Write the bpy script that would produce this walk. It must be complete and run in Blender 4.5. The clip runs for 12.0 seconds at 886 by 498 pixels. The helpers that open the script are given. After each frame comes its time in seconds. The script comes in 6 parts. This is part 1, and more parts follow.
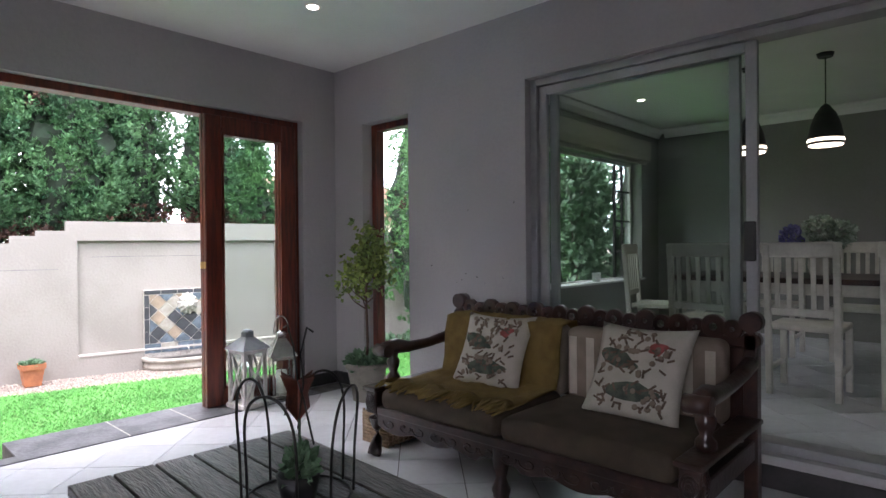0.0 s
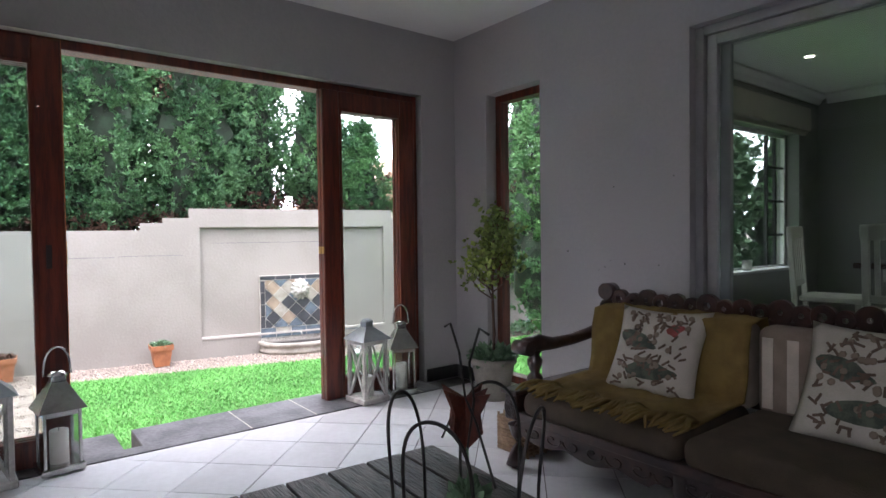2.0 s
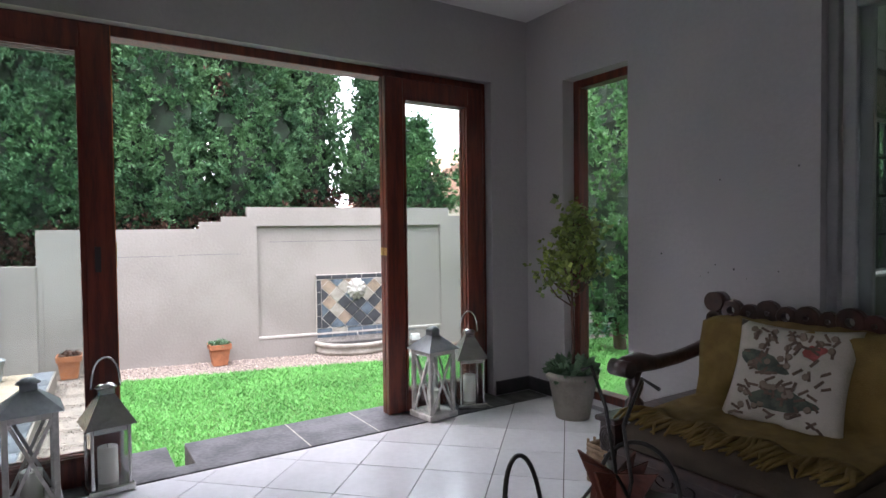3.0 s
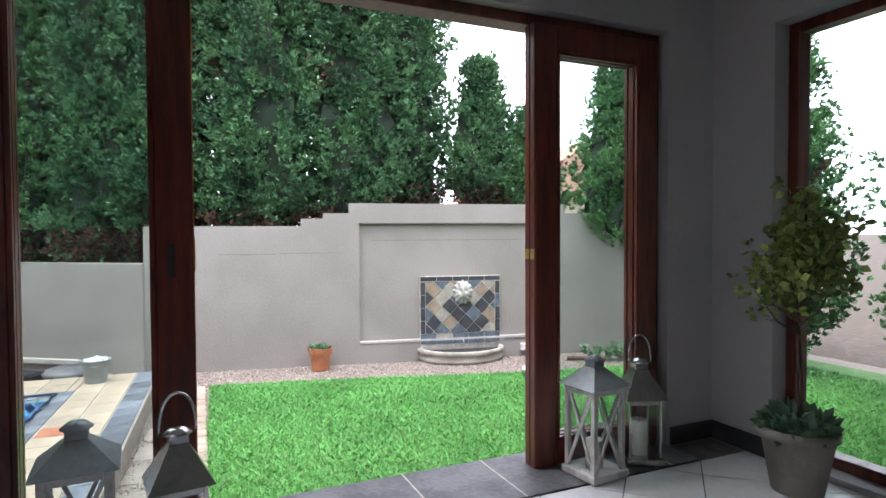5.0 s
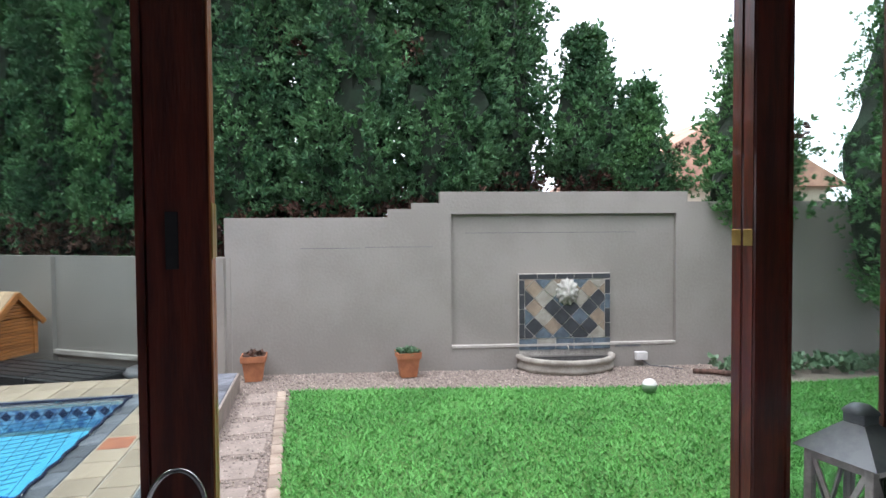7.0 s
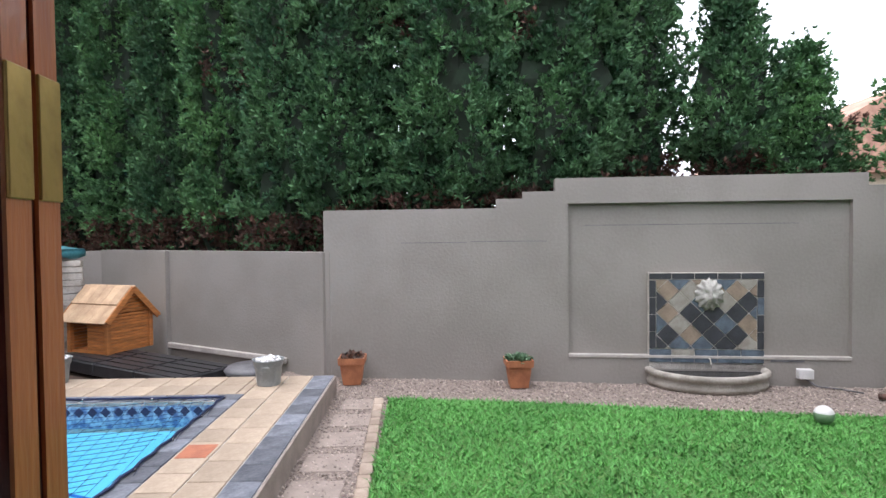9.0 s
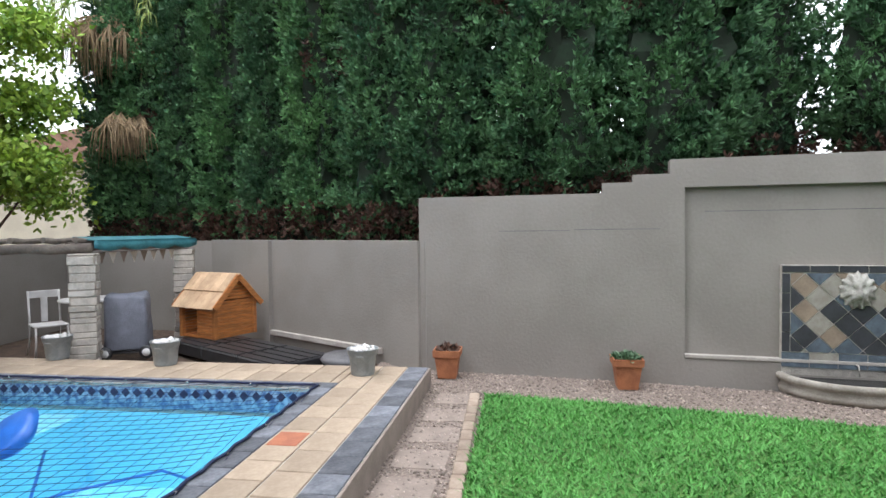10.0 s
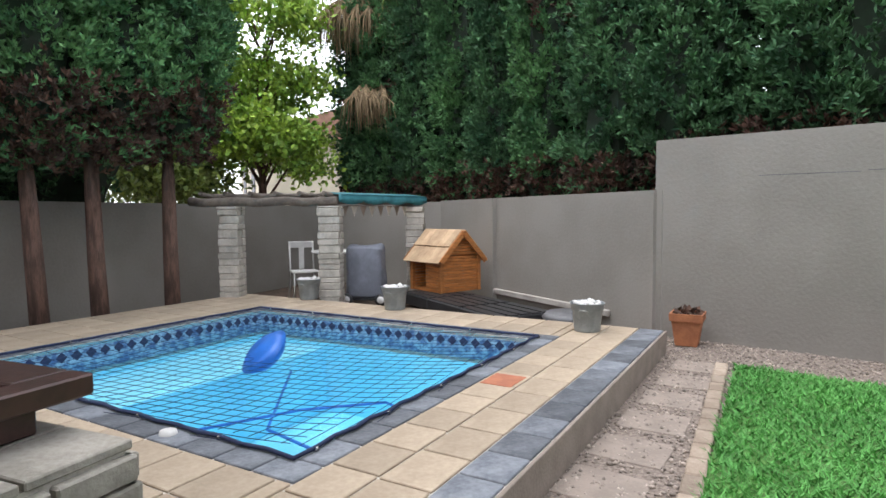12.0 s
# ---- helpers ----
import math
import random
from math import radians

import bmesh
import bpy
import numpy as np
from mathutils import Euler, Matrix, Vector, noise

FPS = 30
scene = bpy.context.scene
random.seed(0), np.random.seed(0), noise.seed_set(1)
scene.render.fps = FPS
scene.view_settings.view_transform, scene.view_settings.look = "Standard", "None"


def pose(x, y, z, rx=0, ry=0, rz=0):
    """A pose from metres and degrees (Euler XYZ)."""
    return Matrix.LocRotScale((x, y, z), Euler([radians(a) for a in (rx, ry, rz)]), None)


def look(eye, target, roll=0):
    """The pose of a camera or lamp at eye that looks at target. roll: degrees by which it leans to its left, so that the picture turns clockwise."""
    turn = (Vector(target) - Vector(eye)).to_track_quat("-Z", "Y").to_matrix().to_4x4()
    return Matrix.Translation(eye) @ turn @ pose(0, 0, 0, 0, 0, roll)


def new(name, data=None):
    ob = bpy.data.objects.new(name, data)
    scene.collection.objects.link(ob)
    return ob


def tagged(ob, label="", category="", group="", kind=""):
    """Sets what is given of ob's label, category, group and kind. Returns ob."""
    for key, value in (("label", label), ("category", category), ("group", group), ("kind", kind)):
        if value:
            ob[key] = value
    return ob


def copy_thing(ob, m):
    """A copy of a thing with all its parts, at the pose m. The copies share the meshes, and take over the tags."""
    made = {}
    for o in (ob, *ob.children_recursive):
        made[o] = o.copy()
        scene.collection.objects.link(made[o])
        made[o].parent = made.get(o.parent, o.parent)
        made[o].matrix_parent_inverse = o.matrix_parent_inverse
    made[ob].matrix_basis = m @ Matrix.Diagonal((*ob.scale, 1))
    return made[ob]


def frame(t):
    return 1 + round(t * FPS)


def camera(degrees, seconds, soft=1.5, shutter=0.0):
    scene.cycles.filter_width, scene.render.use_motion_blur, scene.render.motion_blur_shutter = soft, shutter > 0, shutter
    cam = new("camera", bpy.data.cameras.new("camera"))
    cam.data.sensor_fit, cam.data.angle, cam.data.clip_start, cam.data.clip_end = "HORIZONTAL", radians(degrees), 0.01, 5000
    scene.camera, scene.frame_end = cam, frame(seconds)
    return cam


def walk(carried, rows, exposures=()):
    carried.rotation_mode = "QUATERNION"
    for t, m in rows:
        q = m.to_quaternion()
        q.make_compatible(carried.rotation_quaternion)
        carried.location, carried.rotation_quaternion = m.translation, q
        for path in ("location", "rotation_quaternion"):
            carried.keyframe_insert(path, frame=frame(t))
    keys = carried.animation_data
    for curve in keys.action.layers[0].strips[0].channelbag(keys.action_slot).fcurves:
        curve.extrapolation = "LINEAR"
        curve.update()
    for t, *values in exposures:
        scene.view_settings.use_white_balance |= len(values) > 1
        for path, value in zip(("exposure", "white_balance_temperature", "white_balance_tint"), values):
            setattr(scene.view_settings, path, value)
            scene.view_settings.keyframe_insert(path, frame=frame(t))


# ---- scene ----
cam = camera(74.1, 12.0)
PATH = [
    (0, (0.756, -0.072, 1.181), (-0.597, 1.4, 1.17), -0.5),
    (0.5, (0.658, -0.068, 1.177), (-0.747, 1.356, 1.155), -0.6),
    (1, (0.554, -0.05, 1.164), (-0.904, 1.319, 1.132), -0.7),
    (1.5, (0.423, 0.006, 1.154), (-1.095, 1.307, 1.11), -0.8),
    (2, (0.273, 0.068, 1.153), (-1.304, 1.298, 1.103), -0.7),
    (2.5, (0.099, 0.122, 1.158), (-1.532, 1.278, 1.104), -0.7),
    (3, (-0.104, 0.184, 1.17), (-1.781, 1.271, 1.114), -0.7),
    (3.5, (-0.314, 0.242, 1.175), (-2.034, 1.261, 1.119), -0.7),
    (5.5, (-1.261, 0.398, 1.139), (-3.12, 1.134, 1.085), -0.3),
    (6, (-1.504, 0.444, 1.117), (-3.392, 1.102, 1.062), -0.5),
    (6.5, (-1.749, 0.486, 1.104), (-3.657, 1.082, 1.046), -0.5),
    (7, (-1.978, 0.534, 1.078), (-3.902, 1.076, 1.018), -0.4),
    (7.2, (-2.071, 0.565, 1.058), (-4.002, 1.081, 1.002), -0.3),
    (8.8, (-2.689, 0.705, 0.998), (-4.675, 0.932, 0.941), -0.5),
    (9, (-2.766, 0.735, 0.989), (-4.758, 0.9, 0.932), -0.6),
    (9.5, (-2.933, 0.756, 0.948), (-4.933, 0.759, 0.891), -0.6),
    (10, (-3.116, 0.738, 0.885), (-5.108, 0.571, 0.82), -0.6),
    (10.5, (-3.293, 0.712, 0.807), (-5.259, 0.349, 0.735), -0.6),
    (11, (-3.432, 0.692, 0.713), (-5.349, 0.129, 0.626), -0.6),
    (11.5, (-3.496, 0.673, 0.601), (-5.347, -0.077, 0.497), -0.5),
    (12, (-3.534, 0.657, 0.51), (-5.317, -0.242, 0.393), -0.4),
]
EXPO = [(0.0, 2.05, 6150, 22), (2.5, 1.75, 6150, 22), (3.5, 1.55, 6150, 21), (5.5, 1.1, 6000, 16), (7.0, 0.7, 6000, 15), (9.0, 0.5, 6100, 18), (10.0, 0.45, 6150, 13), (12.0, 0.35, 6200, 12)]
walk(cam, [(t, look(eye, target, roll)) for t, eye, target, roll in PATH], EXPO)

# ---- world and light: bright overcast sky ----
world = bpy.data.worlds.new("overcast_sky")
scene.world = world
world.use_nodes = True
wn, wl = world.node_tree.nodes, world.node_tree.links
sky = wn.new("ShaderNodeTexSky")
sky.sky_type = "NISHITA"
sky.sun_disc = False
sky.sun_elevation, sky.sun_rotation = radians(55), radians(200)
sky.air_density, sky.dust_density, sky.ozone_density = 1.0, 6.0, 0.6
soften = wn.new("ShaderNodeMix")
soften.data_type = "RGBA"
soften.inputs[0].default_value = 0.75
soften.inputs[7].default_value = (16.0, 16.3, 16.8, 1)
wl.new(sky.outputs[0], soften.inputs[6])
wl.new(soften.outputs[2], wn["Background"].inputs[0])
wn["Background"].inputs[1].default_value = 0.15
sun_data = bpy.data.lights.new("sun", "SUN")
sun_data.energy, sun_data.angle, sun_data.color = 1.2, radians(30), (1.0, 0.96, 0.9)
sun = new("sun", sun_data)
sun.matrix_world = look((0, 0, 20), (-5.0, 3.0, 0))
def fill_lamp(name, m, sx, sy, watts):
    d = bpy.data.lights.new(name, "AREA")
    d.shape, d.size, d.size_y, d.energy, d.color = "RECTANGLE", sx, sy, watts, (0.93, 0.97, 1.0)
    new(name, d).matrix_world = m

# added fill lamp in an assumed opening behind the camera, brightens the room
fill_lamp("sky_light_south", look((1.6, -3.95, 1.4), (1.6, 0, 1.2)), 1.7, 1.7, 1.5)

# ---- materials ----
def mat(name, color, rough=0.6, color2=None, scale=8.0, bump=0.15, fine=60.0, metal=0.0, rand=0.0, stretch=(1, 1, 1), coat=0.0, island=False, spec=0.5, lo=0.38, hi=0.62):
    m = bpy.data.materials.new(name)
    m.use_nodes = True
    n, l = m.node_tree.nodes, m.node_tree.links
    b = n["Principled BSDF"]
    b.inputs["Roughness"].default_value, b.inputs["Metallic"].default_value = rough, metal
    b.inputs["Coat Weight"].default_value = coat
    b.inputs["Specular IOR Level"].default_value = spec
    tc, mp = n.new("ShaderNodeTexCoord"), n.new("ShaderNodeMapping")
    mp.inputs["Scale"].default_value = stretch
    l.new(tc.outputs["Object"], mp.inputs[0])
    n1, n2 = n.new("ShaderNodeTexNoise"), n.new("ShaderNodeTexNoise")
    n1.inputs["Scale"].default_value, n1.inputs["Detail"].default_value = scale, 6
    n2.inputs["Scale"].default_value, n2.inputs["Detail"].default_value = fine, 4
    l.new(mp.outputs[0], n1.inputs[0]), l.new(mp.outputs[0], n2.inputs[0])
    c2 = color2 or tuple(c * 0.8 for c in color)
    ramp = n.new("ShaderNodeValToRGB")
    ramp.color_ramp.elements[0].position, ramp.color_ramp.elements[1].position = lo, hi
    ramp.color_ramp.elements[0].color, ramp.color_ramp.elements[1].color = (*c2, 1), (*color, 1)
    add = n.new("ShaderNodeMath")
    add.operation = "MULTIPLY_ADD"
    l.new(n2.outputs[0], add.inputs[0])
    add.inputs[1].default_value = 0.35
    l.new(n1.outputs[0], add.inputs[2])
    sub = n.new("ShaderNodeMath")
    sub.operation = "SUBTRACT"
    sub.inputs[1].default_value = 0.175
    l.new(add.outputs[0], sub.inputs[0])
    l.new(sub.outputs[0], ramp.inputs[0])
    out = ramp.outputs[0]
    if rand or island:
        src = n.new("ShaderNodeNewGeometry").outputs["Random Per Island"] if island else n.new("ShaderNodeObjectInfo").outputs["Random"]
        hsv, mr = n.new("ShaderNodeHueSaturation"), n.new("ShaderNodeMapRange")
        mr.inputs[3].default_value, mr.inputs[4].default_value = 1 - rand, 1 + rand
        l.new(src, mr.inputs[0]), l.new(mr.outputs[0], hsv.inputs["Value"]), l.new(out, hsv.inputs["Color"])
        out = hsv.outputs[0]
    l.new(out, b.inputs["Base Color"])
    if bump:
        bp = n.new("ShaderNodeBump")
        bp.inputs["Strength"].default_value, bp.inputs["Distance"].default_value = bump, 0.01
        l.new(n2.outputs[0], bp.inputs["Height"]), l.new(bp.outputs[0], b.inputs["Normal"])
    return m


def glass_mat(name, tint=(1, 1, 1), rough=0.0):
    m = bpy.data.materials.new(name)
    m.use_nodes = True
    n, l = m.node_tree.nodes, m.node_tree.links
    n.remove(n["Principled BSDF"])
    tr, gl, mix, lw = n.new("ShaderNodeBsdfTransparent"), n.new("ShaderNodeBsdfGlossy"), n.new("ShaderNodeMixShader"), n.new("ShaderNodeLayerWeight")
    pw, ma = n.new("ShaderNodeMath"), n.new("ShaderNodeMath")
    pw.operation, ma.operation = "POWER", "MULTIPLY_ADD"
    pw.inputs[1].default_value, ma.inputs[1].default_value, ma.inputs[2].default_value = 5.0, 0.85, 0.025
    l.new(lw.outputs["Facing"], pw.inputs[0]), l.new(pw.outputs[0], ma.inputs[0])
    tr.inputs[0].default_value = (*tint, 1)
    gl.inputs["Roughness"].default_value = rough
    l.new(ma.outputs[0], mix.inputs[0]), l.new(tr.outputs[0], mix.inputs[1]), l.new(gl.outputs[0], mix.inputs[2])
    l.new(mix.outputs[0], n["Material Output"].inputs[0])
    return m


def lamp_mat(name, color, strength):
    m = bpy.data.materials.new(name)
    m.use_nodes = True
    b = m.node_tree.nodes["Principled BSDF"]
    b.inputs["Emission Color"].default_value, b.inputs["Emission Strength"].default_value = (*color, 1), strength
    return m


PLASTER = mat("grey_plaster_paint", (0.43, 0.41, 0.415), 0.85, (0.385, 0.37, 0.375), 1.2, 0.25, 40)
PLASTER_W = mat("pale_plaster_paint", (0.55, 0.53, 0.54), 0.85, (0.48, 0.46, 0.47), 2, 0.25, 40)
DIN_PAINT = mat("dining_grey_paint", (0.27, 0.27, 0.25), 0.85, (0.24, 0.24, 0.22), 1.2, 0.15, 40)
CEIL = mat("ceiling_paint", (0.83, 0.82, 0.80), 0.9, (0.78, 0.77, 0.75), 1.5, 0.08, 50)
TILE = mat("floor_tile_glaze", (0.76, 0.76, 0.77), 0.2, (0.68, 0.68, 0.69), 3, 0.04, 30, rand=0.06)
GROUT = mat("grout", (0.16, 0.15, 0.14), 0.9, (0.11, 0.105, 0.1), 12, 0.3, 80)
SLATE = mat("dark_slate", (0.14, 0.14, 0.145), 0.5, (0.07, 0.07, 0.075), 5, 0.4, 40, rand=0.2)
SLATE_D = mat("deck_slate", (0.20, 0.215, 0.24), 0.55, (0.105, 0.115, 0.135), 6, 0.4, 45, rand=0.4)
SKIRT = mat("dark_skirting", (0.05, 0.045, 0.045), 0.4, (0.03, 0.03, 0.03), 8, 0.1, 50)
MERANTI = mat("red_hardwood_varnish", (0.17, 0.032, 0.016), 0.32, (0.075, 0.016, 0.010), 5, 0.15, 30, stretch=(6, 6, 0.6), coat=0.25)
# bare orange edge wood with sunlight worked into its lighter colour
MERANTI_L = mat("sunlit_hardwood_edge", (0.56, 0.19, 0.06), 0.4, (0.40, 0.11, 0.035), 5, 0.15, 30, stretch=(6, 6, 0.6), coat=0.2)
DARKWOOD = mat("dark_carved_wood", (0.055, 0.022, 0.015), 0.35, (0.022, 0.010, 0.008), 6, 0.25, 35, coat=0.3)
TABLEWOOD = mat("weathered_dark_plank", (0.12, 0.095, 0.085), 0.28, (0.035, 0.028, 0.025), 10, 0.5, 24, stretch=(1.0, 7, 7), rand=0.2)
OCHRE = mat("ochre_throw", (0.21, 0.14, 0.04), 0.95, (0.155, 0.10, 0.026), 12, 0.6, 220)
CUSHION = mat("olive_seat_fabric", (0.08, 0.058, 0.038), 0.95, (0.06, 0.044, 0.029), 10, 0.5, 220)
CREAM = mat("cream_cotton", (0.50, 0.46, 0.40), 0.9, (0.43, 0.40, 0.34), 10, 0.3, 150)
BIRD = mat("printed_green", (0.10, 0.12, 0.085), 0.9, (0.05, 0.06, 0.05), 20, 0.2, 150)
ROSE = mat("printed_rose", (0.40, 0.10, 0.09), 0.9, (0.24, 0.06, 0.05), 20, 0.2, 150)
TWIG = mat("printed_twig", (0.16, 0.11, 0.08), 0.9, (0.10, 0.07, 0.05), 20, 0.2, 150)
STRIPE = mat("taupe_stripe", (0.24, 0.19, 0.15), 0.95, (0.20, 0.155, 0.12), 14, 0.4, 200)
STRIPE_L = mat("cream_stripe", (0.52, 0.46, 0.38), 0.95, (0.45, 0.40, 0.33), 14, 0.4, 200)
WIRE = mat("black_wire", (0.015, 0.015, 0.015), 0.45, (0.03, 0.025, 0.02), 20, 0.1, 80)
RUST = mat("rusted_sheet", (0.16, 0.045, 0.025), 0.6, (0.07, 0.025, 0.018), 15, 0.3, 80)
WHITEWOOD = mat("distressed_white_wood", (0.62, 0.60, 0.57), 0.7, (0.42, 0.40, 0.37), 14, 0.3, 60)
STEEL = mat("polished_steel", (0.55, 0.54, 0.52), 0.24, (0.42, 0.41, 0.40), 10, 0.05, 60, metal=1.0)
ZINC = mat("galvanised_zinc", (0.33, 0.36, 0.37), 0.5, (0.25, 0.28, 0.29), 12, 0.1, 50, metal=0.35)
ALU = mat("silver_aluminium", (0.46, 0.46, 0.47), 0.38, (0.40, 0.40, 0.41), 6, 0.03, 60, metal=0.6)
BLACKP = mat("black_plastic", (0.02, 0.02, 0.022), 0.45, (0.03, 0.03, 0.032), 10, 0.1, 60)
BRASS = mat("brass", (0.60, 0.42, 0.14), 0.35, (0.45, 0.30, 0.10), 20, 0.1, 60, metal=0.9)
WAX = mat("candle_wax", (0.80, 0.78, 0.70), 0.5, (0.75, 0.72, 0.64), 8, 0.05, 50)
GLASS = glass_mat("clear_pane", (0.93, 0.96, 0.95))
GLASS_T = glass_mat("lantern_pane", (0.96, 0.97, 0.97))
STONEPOT = mat("taupe_pot", (0.30, 0.27, 0.23), 0.75, (0.22, 0.20, 0.17), 6, 0.2, 60)
TERRA = mat("terracotta", (0.44, 0.17, 0.075), 0.8, (0.32, 0.12, 0.055), 8, 0.25, 60)
SOIL = mat("soil", (0.10, 0.065, 0.045), 0.95, (0.05, 0.035, 0.025), 9, 0.8, 50)
BARK = mat("bark", (0.17, 0.10, 0.075), 0.95, (0.075, 0.045, 0.035), 7, 0.9, 40, stretch=(3, 3, 0.5))
CONIFER = mat("conifer_leaf", (0.10, 0.215, 0.088), 0.6, (0.04, 0.105, 0.048), 1.6, 0.0, 12, rand=0.45, island=True, spec=0.35)
CONIFER_F = mat("conifer_leaf_fresh", (0.125, 0.265, 0.095), 0.6, (0.06, 0.15, 0.06), 1.6, 0.0, 12, rand=0.4, island=True, spec=0.35)
DEADLEAF = mat("dry_conifer", (0.14, 0.075, 0.05), 0.9, (0.07, 0.04, 0.03), 3, 0.0, 20, rand=0.4, island=True)
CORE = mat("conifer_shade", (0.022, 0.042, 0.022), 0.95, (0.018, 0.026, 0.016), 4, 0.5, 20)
LIME = mat("lime_green_leaf", (0.36, 0.50, 0.06), 0.6, (0.17, 0.32, 0.04), 2, 0.0, 14, rand=0.4, island=True)
PLANT = mat("shrub_leaf", (0.30, 0.37, 0.08), 0.5, (0.14, 0.21, 0.05), 6, 0.0, 40, rand=0.45, island=True)
SUCC = mat("succulent_leaf", (0.17, 0.27, 0.16), 0.5, (0.09, 0.17, 0.09), 8, 0.0, 40, rand=0.3, island=True)
GRASS = mat("grass_blade", (0.125, 0.36, 0.085), 0.6, (0.085, 0.27, 0.06), 1.2, 0.0, 30, rand=0.35, island=True, spec=0.3)
LAWN = mat("lawn_ground", (0.085, 0.20, 0.04), 0.9, (0.06, 0.14, 0.03), 6, 0.6, 70)
GWALL = mat("garden_wall_render", (0.285, 0.262, 0.235), 0.9, (0.245, 0.225, 0.20), 1.1, 0.35, 30)
GWALL_L = mat("pale_ledge_paint", (0.46, 0.43, 0.39), 0.9, (0.36, 0.33, 0.30), 4, 0.3, 30)
GRAVEL = mat("gravel_bed", (0.30, 0.245, 0.205), 0.95, (0.16, 0.13, 0.11), 40, 0.9, 110)
PEBBLE = mat("gravel_stone", (0.36, 0.30, 0.255), 0.85, (0.25, 0.21, 0.18), 10, 0.2, 80, rand=0.45, island=True)
PAVER = mat("sandstone_paver", (0.45, 0.365, 0.27), 0.8, (0.34, 0.27, 0.195), 3, 0.3, 40, rand=0.13)
PATHSTONE = mat("stepping_stone", (0.31, 0.255, 0.215), 0.9, (0.24, 0.20, 0.17), 5, 0.4, 60)
EDGING = mat("brick_edging", (0.37, 0.30, 0.235), 0.9, (0.27, 0.21, 0.16), 6, 0.4, 50, rand=0.2)
REDTILE = mat("red_drain_cover", (0.42, 0.16, 0.085), 0.8, (0.33, 0.12, 0.07), 8, 0.3, 60)
POOLIN = mat("pool_plaster", (0.36, 0.80, 0.95), 0.5, (0.28, 0.74, 0.92), 1.2, 0.05, 20)
POOLTILE = mat("pool_mosaic", (0.30, 0.45, 0.58), 0.3, (0.06, 0.12, 0.26), 16, 0.1, 60)
NET = mat("navy_net_cord", (0.012, 0.02, 0.06), 0.8, (0.02, 0.03, 0.08), 20, 0.1, 60)
BLUE = mat("blue_plastic", (0.03, 0.16, 0.58), 0.4, (0.025, 0.13, 0.48), 6, 0.05, 50)
STONEW = mat("white_stone_block", (0.54, 0.50, 0.44), 0.9, (0.40, 0.37, 0.32), 6, 0.7, 35, rand=0.14)
POLE = mat("gum_pole", (0.20, 0.17, 0.14), 0.9, (0.12, 0.10, 0.085), 6, 0.5, 40)
TEAL = mat("teal_tarpaulin", (0.05, 0.22, 0.25), 0.7, (0.03, 0.15, 0.18), 8, 0.3, 40)
COVER = mat("grey_grill_cover", (0.20, 0.21, 0.25), 0.85, (0.15, 0.16, 0.19), 7, 0.4, 60)
PINE = mat("orange_pine_slat", (0.54, 0.20, 0.05), 0.6, (0.36, 0.14, 0.04), 6, 0.2, 40, stretch=(1, 1, 5), rand=0.2)
PINEROOF = mat("pale_pine_board", (0.58, 0.41, 0.25), 0.7, (0.45, 0.30, 0.18), 6, 0.3, 40, rand=0.15)
WHITEMETAL = mat("white_painted_metal", (0.68, 0.67, 0.65), 0.5, (0.58, 0.57, 0.55), 8, 0.1, 50)
BROWNSTEEL = mat("brown_steel", (0.075, 0.038, 0.032), 0.38, (0.05, 0.028, 0.025), 6, 0.1, 50, metal=0.2)
LION = mat("cast_stone", (0.50, 0.49, 0.44), 0.85, (0.28, 0.27, 0.24), 14, 0.5, 60)
BASIN = mat("basin_stone", (0.40, 0.37, 0.32), 0.85, (0.27, 0.25, 0.21), 5, 0.5, 50)
WATER_D = mat("dark_water", (0.015, 0.017, 0.018), 0.25, (0.02, 0.022, 0.022), 5, 0.02, 20, spec=0.2)
ROOF = mat("clay_roof_tile", (0.42, 0.25, 0.17), 0.85, (0.30, 0.17, 0.12), 4, 0.4, 30, rand=0.2)
CREAMWALL = mat("cream_house_wall", (0.66, 0.60, 0.46), 0.9, (0.58, 0.52, 0.40), 2, 0.1, 30)
WHITEPAINT = mat("white_chair_paint", (0.66, 0.63, 0.56), 0.5, (0.56, 0.53, 0.47), 8, 0.1, 50)
SHADE = mat("black_lamp_shade", (0.02, 0.02, 0.02), 0.5, (0.03, 0.03, 0.03), 8, 0.05, 50)
BULB = lamp_mat("warm_diffuser", (1.0, 0.86, 0.62), 1.1)
SPOT = lamp_mat("spot_lamp", (1.0, 0.88, 0.70), 6.0)
WICKER = mat("wicker", (0.32, 0.22, 0.13), 0.8, (0.20, 0.13, 0.075), 18, 0.6, 60)
HYDR = mat("pale_hydrangea", (0.40, 0.46, 0.40), 0.8, (0.28, 0.36, 0.27), 10, 0.0, 50, rand=0.3, island=True)
HYDB = mat("violet_hydrangea", (0.20, 0.19, 0.42), 0.8, (0.13, 0.12, 0.32), 10, 0.0, 50, rand=0.3, island=True)
STRAW = mat("dead_palm_frond", (0.32, 0.23, 0.13), 0.9, (0.20, 0.14, 0.08), 6, 0.0, 40, rand=0.3, island=True)
